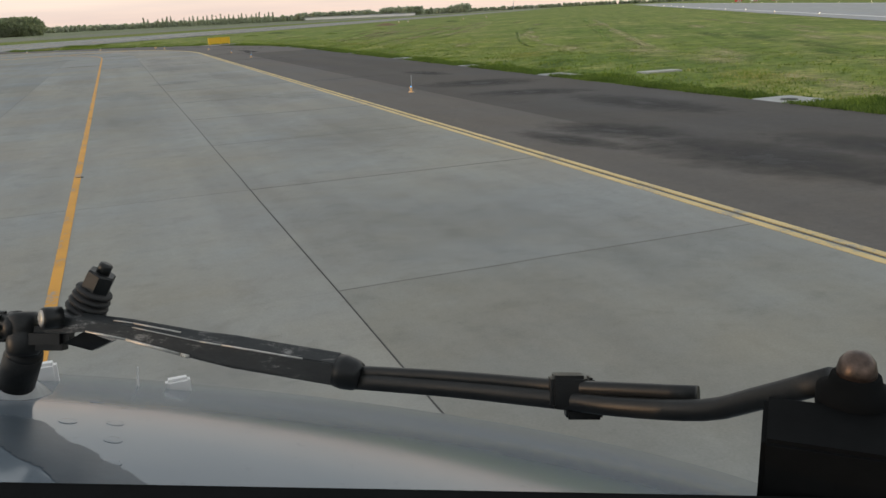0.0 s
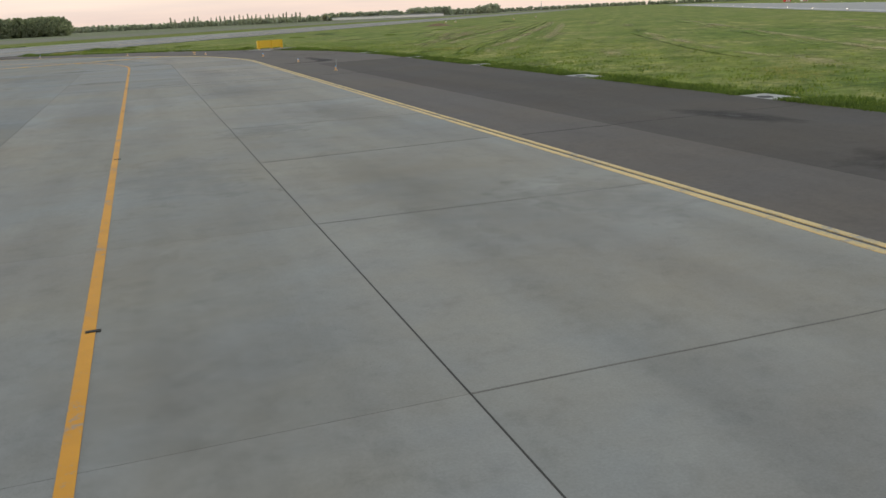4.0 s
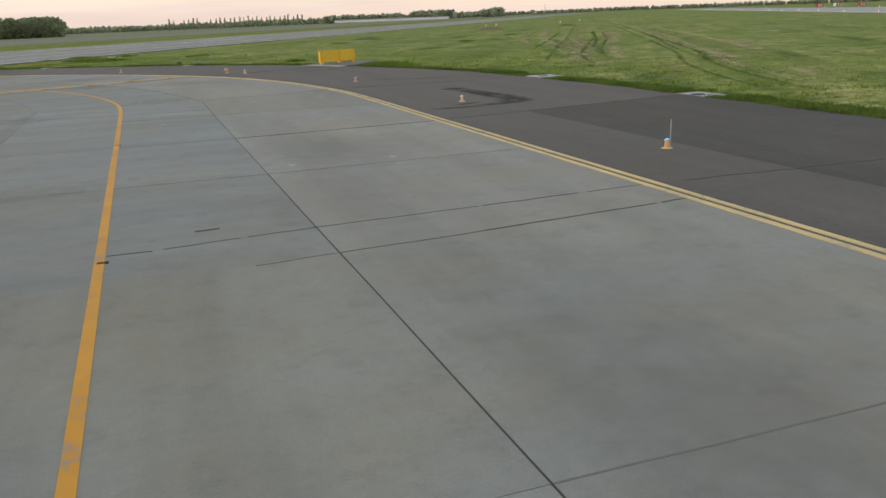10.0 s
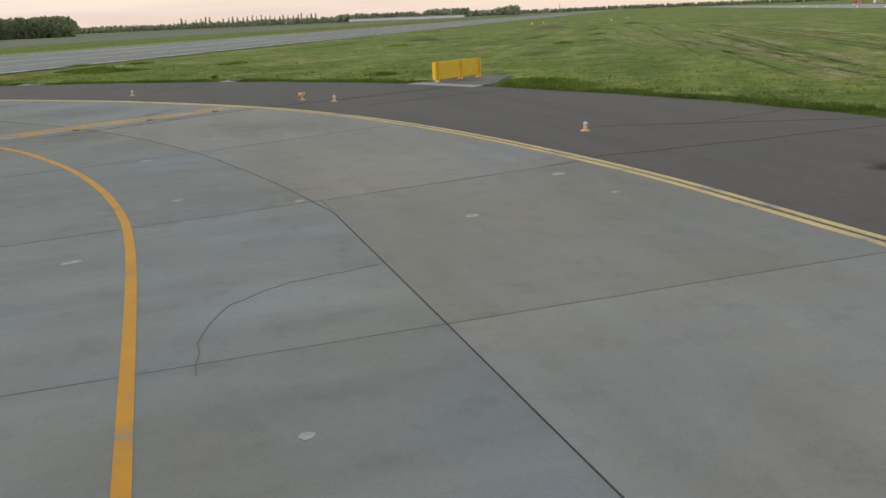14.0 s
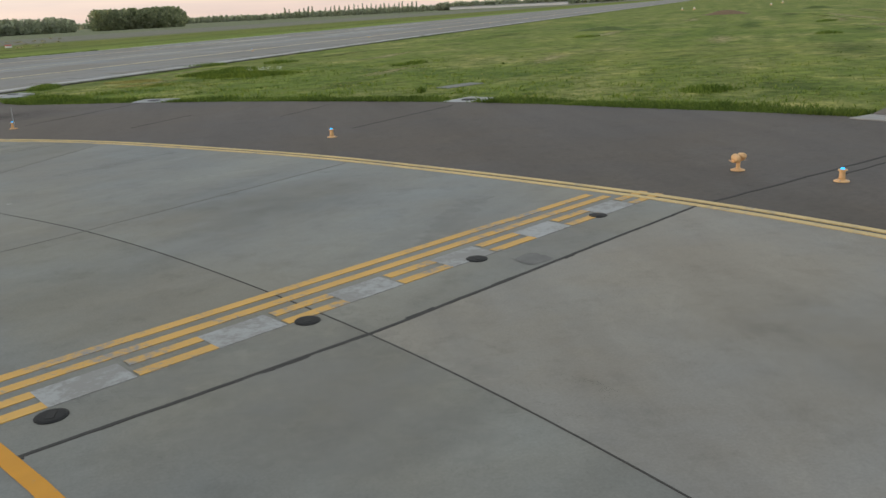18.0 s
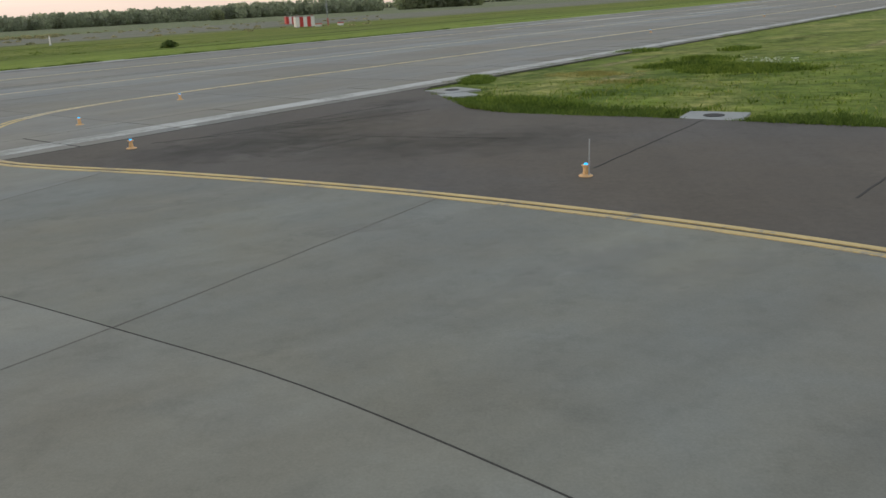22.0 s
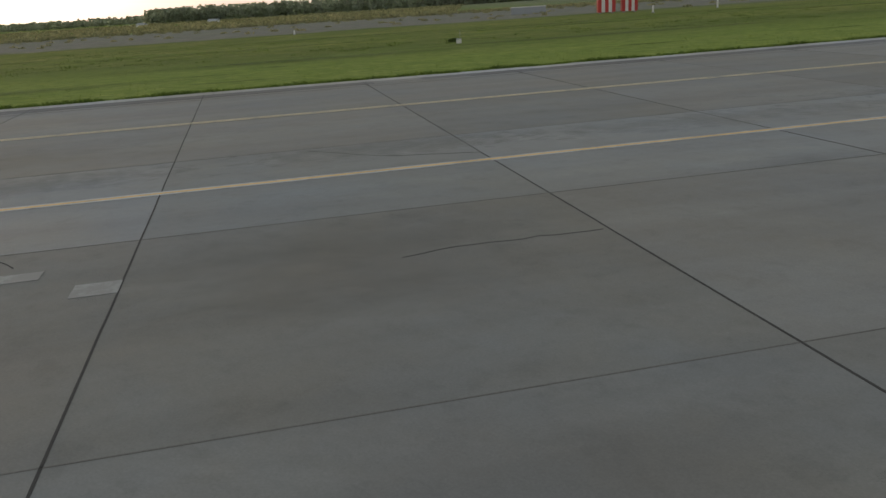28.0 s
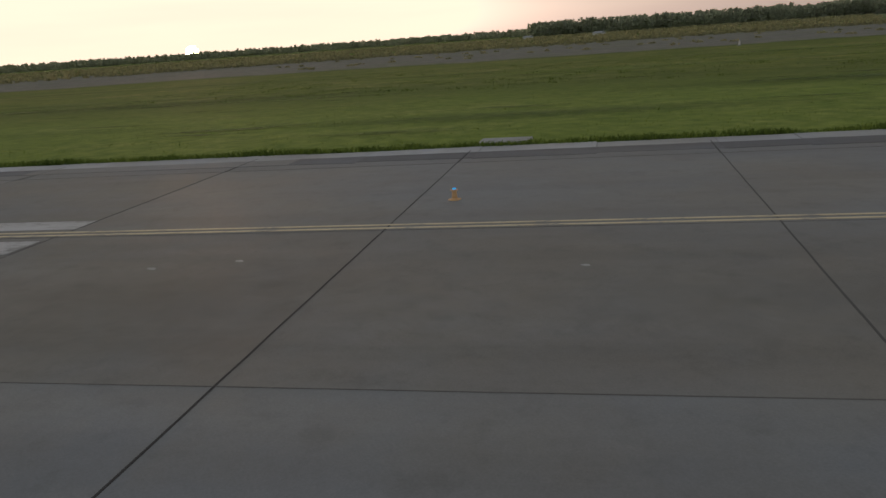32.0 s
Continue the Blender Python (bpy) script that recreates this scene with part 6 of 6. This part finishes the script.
# flush fasteners on the skin, each in a shallow ring
for x, y in ((-0.0388, 0.6317), (-0.0397, 0.5915), (-0.0398, 0.5485), (-0.0713, 0.6310), (-0.0542, 0.7000)):
    up = Vector((skin_z(x - 0.01, y) - skin_z(x + 0.01, y), skin_z(x, y - 0.01) - skin_z(x, y + 0.01), 0.02))
    m = Matrix.Translation((x, y, skin_z(x, y))) @ up.to_track_quat("Z", "Y").to_matrix().to_4x4()
    bm = bmesh.new()
    lathe(bm, [(0.0068, -0.004), (0.0068, 0.0002), (0.0060, 0.0003)], 24, m)
    lathe(bm, [(0.0052, 0.0002), (0.0048, 0.0004)], 24, m)
    part("fastener", bm, NOSE_PAINT, plane)
# dark streak below the wiper's post; ragged rim, shaped to fit the camera's view
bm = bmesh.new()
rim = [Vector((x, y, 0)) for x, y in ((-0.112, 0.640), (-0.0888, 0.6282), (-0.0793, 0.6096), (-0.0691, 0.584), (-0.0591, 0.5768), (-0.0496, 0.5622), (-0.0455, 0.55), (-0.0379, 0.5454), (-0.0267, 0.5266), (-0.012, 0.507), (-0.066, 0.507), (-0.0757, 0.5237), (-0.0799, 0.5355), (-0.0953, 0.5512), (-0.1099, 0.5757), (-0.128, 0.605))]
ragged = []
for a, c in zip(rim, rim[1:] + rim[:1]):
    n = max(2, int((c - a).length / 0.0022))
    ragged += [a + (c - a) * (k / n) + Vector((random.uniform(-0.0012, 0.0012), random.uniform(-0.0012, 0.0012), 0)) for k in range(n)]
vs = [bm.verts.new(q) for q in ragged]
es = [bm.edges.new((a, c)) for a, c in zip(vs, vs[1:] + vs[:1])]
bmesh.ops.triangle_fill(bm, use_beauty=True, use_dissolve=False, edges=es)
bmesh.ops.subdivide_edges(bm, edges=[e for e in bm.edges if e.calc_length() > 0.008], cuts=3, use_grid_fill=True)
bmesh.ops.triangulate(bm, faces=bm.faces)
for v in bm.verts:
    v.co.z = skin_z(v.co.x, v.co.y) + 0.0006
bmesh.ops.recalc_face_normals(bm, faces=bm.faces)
part("skin_streak", bm, STREAK_GREY, plane, "ragged dark streak on the nose skin")
# small probes beyond the crest
for x, y, w, h in ((0.014, 0.80, 0.024, 0.013), (-0.101, 0.80, 0.020, 0.018)):
    bm = bmesh.new()
    z = skin_z(x, y)
    box(bm, x - w / 2, x + w / 2, y - 0.006, y + 0.006, z - 0.01, z + h, bev=0.003)
    part("probe", bm, WHITE_SHEET, plane)
bm = bmesh.new()
z = skin_z(-0.023, 0.80)
rod(bm, (-0.024, 0.80, z - 0.01), (-0.021, 0.80, z + 0.020), 0.0015, 0.0008, 6)
part("wick", bm, WHITE_SHEET, plane)
# windscreen sill and its right-hand bracket
bm = bmesh.new()
a, c = Vector((-0.175, 0.377, -0.1624)), Vector((0.26, 0.203, -0.1909))
m = Matrix.Translation((a + c) / 2) @ (c - a).to_track_quat("X", "Z").to_matrix().to_4x4()
box(bm, -(c - a).length / 2, (c - a).length / 2, -0.06, 0.0, -0.07, 0.0, m, bev=0.004)
part("windscreen_sill", bm, SHADE_BLACK, plane, "black windscreen sill with cockpit shade in its colour")
bm = bmesh.new()
m = Matrix.Translation((0.2261, 0.235, -0.1690)) @ Matrix.Rotation(radians(-43.9), 4, "Z")
box(bm, 0.0, 0.075, -0.012, 0.03, -0.09, 0.0, m, bev=0.002)
part("bracket", bm, SHADE_BLACK, plane, "black square bracket")

# wiper: post, knuckle, nut, boot, arm channel, rods, clip, cranked end
VIEW_UP, VIEW_OUT, VIEW_ON = Vector((0.141, 0.245, 0.959)), Vector((-0.342, -0.897, 0.280)), Vector((0.929, -0.367, -0.043))
wiper = part("wiper", bmesh.new(), ENAMEL, plane, "black worn windscreen wiper")


def turned(a, b, profile, sides, name, material, label="", smooth=True):
    """A turned piece on the line from a to b; profile in (radius, share of the way)."""
    a, b = Vector(a), Vector(b)
    bm = bmesh.new()
    m = Matrix.Translation(a) @ (b - a).to_track_quat("Z", "Y").to_matrix().to_4x4()
    lathe(bm, [(r, f * (b - a).length) for r, f in profile], sides, m)
    return part(name, bm, material, wiper, label, smooth)


def loft(stations, section, name, material, label=""):
    """A flat-faced bar: the section, in (up, out), set at each station (place, half height)."""
    bm = bmesh.new()
    prev = None
    for place, h in stations:
        ring = [bm.verts.new(Vector(place) + VIEW_UP * (q[0] * h) + VIEW_OUT * (q[1] * h)) for q in section]
        if prev:
            for k in range(len(ring)):
                bm.faces.new((prev[k], prev[(k + 1) % len(ring)], ring[(k + 1) % len(ring)], ring[k]))
        else:
            bm.faces.new(ring[::-1])
        prev = ring
    bm.faces.new(prev)
    bmesh.ops.recalc_face_normals(bm, faces=bm.faces)
    bmesh.ops.bevel(bm, geom=bm.edges[:], offset=0.0007, segments=2, affect="EDGES")
    return part(name, bm, material, wiper, label)


POST_TOP, POST_FOOT = Vector((-0.1008, 0.6958, -0.2511)), Vector((-0.1168, 0.7059, -0.2882))
turned(POST_FOOT, POST_TOP, [(0.034, -0.12), (0.024, 0.02), (0.0175, 0.14), (0.0155, 0.26)], 24, "fairing", SEALANT, "pale sealant fairing at the post's foot")
turned(POST_FOOT, POST_TOP, [(0.0150, 0.20), (0.0148, 0.96), (0.0135, 1.0)], 24, "post", ENAMEL)
turned(POST_TOP - (POST_TOP - POST_FOOT) * 0.08, POST_TOP + (POST_TOP - POST_FOOT) * 0.26, [(0.0125, 0.0), (0.0142, 0.15), (0.0142, 0.4), (0.0118, 0.5), (0.0132, 0.65), (0.0132, 0.95), (0.011, 1.0)], 22, "collar", ENAMEL)
KNUCKLE = Vector((-0.0965, 0.6843, -0.2291))
turned(KNUCKLE - VIEW_UP * 0.018, KNUCKLE + VIEW_UP * 0.016, [(0.0105, 0.0), (0.0128, 0.10), (0.0128, 0.46), (0.0115, 0.52), (0.0122, 0.60), (0.0122, 0.92), (0.0095, 1.0)], 26, "knuckle", ENAMEL)
m = Matrix.Translation(KNUCKLE + VIEW_ON * 0.014 - VIEW_UP * 0.004) @ Matrix((VIEW_ON, VIEW_OUT, VIEW_UP)).transposed().to_4x4()
bm = bmesh.new()
box(bm, -0.010, 0.024, -0.010, 0.0105, -0.010, 0.009, m, bev=0.005)
part("fork", bm, ENAMEL, wiper)
NUT = Vector((-0.1063, 0.6895, -0.2243))
turned(NUT - VIEW_ON * 0.012, NUT + VIEW_ON * 0.008, [(0.0075, 0.0), (0.0105, 0.12), (0.0105, 0.62), (0.0125, 0.68), (0.0125, 1.0)], 20, "pivot_nut", ENAMEL)
for k in range(8):
    a = k * math.pi / 4
    q = NUT + VIEW_UP * (0.0098 * math.cos(a)) + VIEW_OUT * (0.0098 * math.sin(a))
    turned(q - VIEW_ON * 0.0135, q - VIEW_ON * 0.003, [(0.0026, 0.0), (0.0026, 1.0)], 6, "tooth", ENAMEL, smooth=False)
turned(NUT - VIEW_ON * 0.0165, NUT - VIEW_ON * 0.008, [(0.0052, 0.0), (0.0056, 0.2), (0.0056, 1.0)], 14, "bolt_end", BARE)
PIN = Vector((-0.0779, 0.6469, -0.2082))
out = (VIEW_OUT - VIEW_ON * 1.1).normalized()
turned(PIN - out * 0.014, PIN, [(0.0086, 0.0), (0.0086, 0.80), (0.0080, 0.98), (0.0066, 1.0)], 22, "pivot_pin", ENAMEL)
turned(PIN - out * 0.001, PIN + out * 0.0012, [(0.0066, 0.0), (0.0064, 0.6), (0.0050, 1.0)], 22, "pin_head", BARE, "bright worn pin head")
# ribbed boot, nut and stud
LO, HI = Vector((-0.0491, 0.6652, -0.2145)), Vector((-0.0275, 0.6608, -0.1771))
prof = [(0.0140, -0.06)]
for k in range(4):
    r = 0.0162 - 0.0006 * k
    prof += [(r - 0.0035, 0.125 * k), (r - 0.0006, 0.125 * k + 0.03), (r, 0.125 * k + 0.06), (r - 0.0006, 0.125 * k + 0.09), (r - 0.0035, 0.125 * k + 0.115)]
turned(LO, HI, prof, 26, "rubber_boot", RUBBER, "ribbed black rubber boot")
turned(LO, HI, [(0.0112, 0.48), (0.0112, 0.80), (0.0100, 0.83)], 6, "adjusting_nut", ENAMEL, smooth=False)
turned(LO, HI, [(0.0052, 0.82), (0.0052, 0.97), (0.0046, 1.0)], 14, "stud", ENAMEL)
# the arm: a folded channel that closes to a tube
ARM = (((-0.0757, 0.6618, -0.2151), 0.01), ((-0.0604, 0.6533, -0.2163), 0.0087), ((-0.0482, 0.6463, -0.2166), 0.0067), ((-0.0176, 0.6306, -0.2227), 0.008), ((0.0296, 0.6033, -0.2346), 0.0105), ((0.051, 0.5906, -0.2386), 0.0119), ((0.1215, 0.5387, -0.2472), 0.0117))
loft(ARM, ((1.0, -0.60), (1.0, -0.35), (0.38, 0.50), (-0.88, 0.54), (-1.0, 0.36), (-1.0, -0.55)), "arm_channel", ARM_PAINT, "worn black arm channel with bare metal edges")


def wear(i0, i1, up, out, tall, lengths):
    """Slivers of bare metal along the arm between two of its stations."""
    at = 0.02
    for k, (gap, run) in enumerate(lengths):
        at += gap
        ends = []
        for f in (at, at + run / 2, at + run):
            q = i0 + (i1 - i0) * min(f, 0.999)
            j = int(q)
            (p, h), (p2, h2) = ARM[j], ARM[j + 1]
            h = h + (h2 - h) * (q - j)
            ends.append(Vector(p).lerp(Vector(p2), q - j) + VIEW_UP * (up * h) + VIEW_OUT * (out * h + 0.0004))
        at += run
        bar(ends, 0.0012, tall * (0.7 + 0.3 * ((k * 7) % 3)), "bare_edge", BARE, "paint rubbed off to bare metal")


def bar(points, w, h, name, material, label=""):
    """A flattened bar through points; w across, h up."""
    bm = bmesh.new()
    line = spline(points, 0.012)
    prev = None
    for k, p in enumerate(line):
        d = (line[min(k + 1, len(line) - 1)] - line[max(k - 1, 0)]).normalized()
        side = d.cross(VIEW_UP).normalized()
        u = side.cross(d)
        ring = []
        for q in range(12):
            a = 2 * math.pi * q / 12
            ca, sa = math.cos(a), math.sin(a)
            ring.append(bm.verts.new(p + side * (w / 2) * math.copysign(abs(ca) ** 0.6, ca) + u * (h / 2) * math.copysign(abs(sa) ** 0.6, sa)))
        if prev:
            for q in range(12):
                bm.faces.new((prev[q], prev[(q + 1) % 12], ring[(q + 1) % 12], ring[q]))
        else:
            bm.faces.new(ring[::-1])
        prev = ring
    bm.faces.new(prev)
    return part(name, bm, material, wiper, label, True)


wear(2, 4, -0.90, 0.52, 0.0024, ((0.0, 0.46), (0.0, 0.40), (0.004, 0.06)))
wear(3, 6, 0.38, 0.48, 0.0011, ((0.0, 0.34), (0.0, 0.22), (0.01, 0.30)))
wear(2, 4, 0.70, 0.06, 0.0014, ((0.30, 0.20), (0.01, 0.34)))

bm = bmesh.new()
tab = [Vector(q) for q in ((-0.0504, 0.6513, -0.2249), (-0.0682, 0.6654, -0.2371), (-0.0619, 0.6624, -0.2391), (-0.0484, 0.6559, -0.2436), (-0.0321, 0.6417, -0.2333))]
front = [bm.verts.new(q) for q in tab]
back = [bm.verts.new(q - VIEW_OUT * 0.012) for q in tab]
bm.faces.new(front)
bm.faces.new(back[::-1])
for k in range(len(tab)):
    bm.faces.new((front[k], back[k], back[(k + 1) % len(tab)], front[(k + 1) % len(tab)]))
bmesh.ops.recalc_face_normals(bm, faces=bm.faces)
part("fork_tab", bm, ENAMEL, wiper)
turned((0.1198, 0.5404, -0.2476), (0.1343, 0.5281, -0.2513), [(0.0122, 0.0), (0.0126, 0.3), (0.0112, 0.75), (0.0085, 1.0)], 24, "end_collar", ENAMEL)
bar(((0.1319, 0.5323, -0.2481), (0.1815, 0.4701, -0.2369), (0.225, 0.4049, -0.2247), (0.2478, 0.3688, -0.2162), (0.2715, 0.3313, -0.2073)), 0.0085, 0.0090, "arm_rod", ENAMEL)
bar(((0.1305, 0.5288, -0.2539), (0.18, 0.4674, -0.2437), (0.2225, 0.4005, -0.231), (0.2444, 0.3633, -0.2238), (0.2655, 0.3183, -0.2098), (0.2727, 0.288, -0.1911), (0.2803, 0.2514, -0.1668)), 0.0100, 0.0118, "arm_rod", ENAMEL)
m = Matrix.Translation((0.2291, 0.3976, -0.2251)) @ Matrix((VIEW_ON, VIEW_OUT, VIEW_UP)).transposed().to_4x4()
bm = bmesh.new()
box(bm, -0.0115, 0.0105, -0.008, 0.009, -0.0100, 0.0100, m, bev=0.0022)
part("clip", bm, ENAMEL, wiper, "black square clip round the rods")
bm = bmesh.new()
box(bm, 0.0106, 0.0150, -0.0065, 0.0075, -0.0105, 0.0085, m, bev=0.0014)
part("clip_flange", bm, ENAMEL, wiper)
m = Matrix.Translation((0.2346, 0.3894, -0.2378)) @ Matrix((VIEW_ON, VIEW_OUT, VIEW_UP)).transposed().to_4x4()
bm = bmesh.new()
box(bm, -0.011, 0.011, -0.006, 0.006, -0.0032, 0.0032, m, bev=0.0014)
part("clip_screw", bm, ENAMEL, wiper)
END = Vector((0.278, 0.2369, -0.1519))
turned(END - Vector((0, 0, 0.040)), END - Vector((0, 0, 0.006)), [(0.0165, 0.0), (0.0180, 0.10), (0.0180, 0.40), (0.0140, 0.46), (0.0155, 0.58), (0.0155, 0.80), (0.0110, 0.88), (0.0100, 1.0)], 26, "end_boss", SHADE_BLACK)
turned(END - Vector((0, 0, 0.008)), END + Vector((0, 0, 0.0065)), [(0.0080, 0.0), (0.0082, 0.30), (0.0072, 0.60), (0.0048, 0.80), (0.0022, 0.88)], 20, "end_nut", COPPER, "tarnished copper-coloured dome nut")

# nose leg and wheels
bm = bmesh.new()
rod(bm, (-0.36, 0.85, -1.6), (-0.36, 0.78, -3.12), 0.075, 0.055, 16)
part("nose_leg", bm, BARE, plane, "bare metal nose leg")
for s in (-1, 1):
    bm = bmesh.new()
    m = Matrix.Translation((-0.36 + 0.19 * s, 0.78, 0.30 - EYE_Z)) @ Matrix.Rotation(radians(90), 4, "Y")
    lathe(bm, [(0.17, -0.075), (0.27, -0.08), (0.298, -0.05), (0.30, 0.0), (0.298, 0.05), (0.27, 0.08), (0.17, 0.075)], 28, m)
    wheel = part("wheel", bm, RUBBER, plane, "black rubber nose wheel", True)
    bm = bmesh.new()
    lathe(bm, [(0.04, -0.09), (0.16, -0.06), (0.165, 0.06), (0.04, 0.09)], 20, m)
    part("rim", bm, BARE, wheel)
bm = bmesh.new()
rod(bm, (-0.60, 0.78, 0.30 - EYE_Z), (-0.12, 0.78, 0.30 - EYE_Z), 0.03, sides=12)
part("axle", bm, BARE, plane)
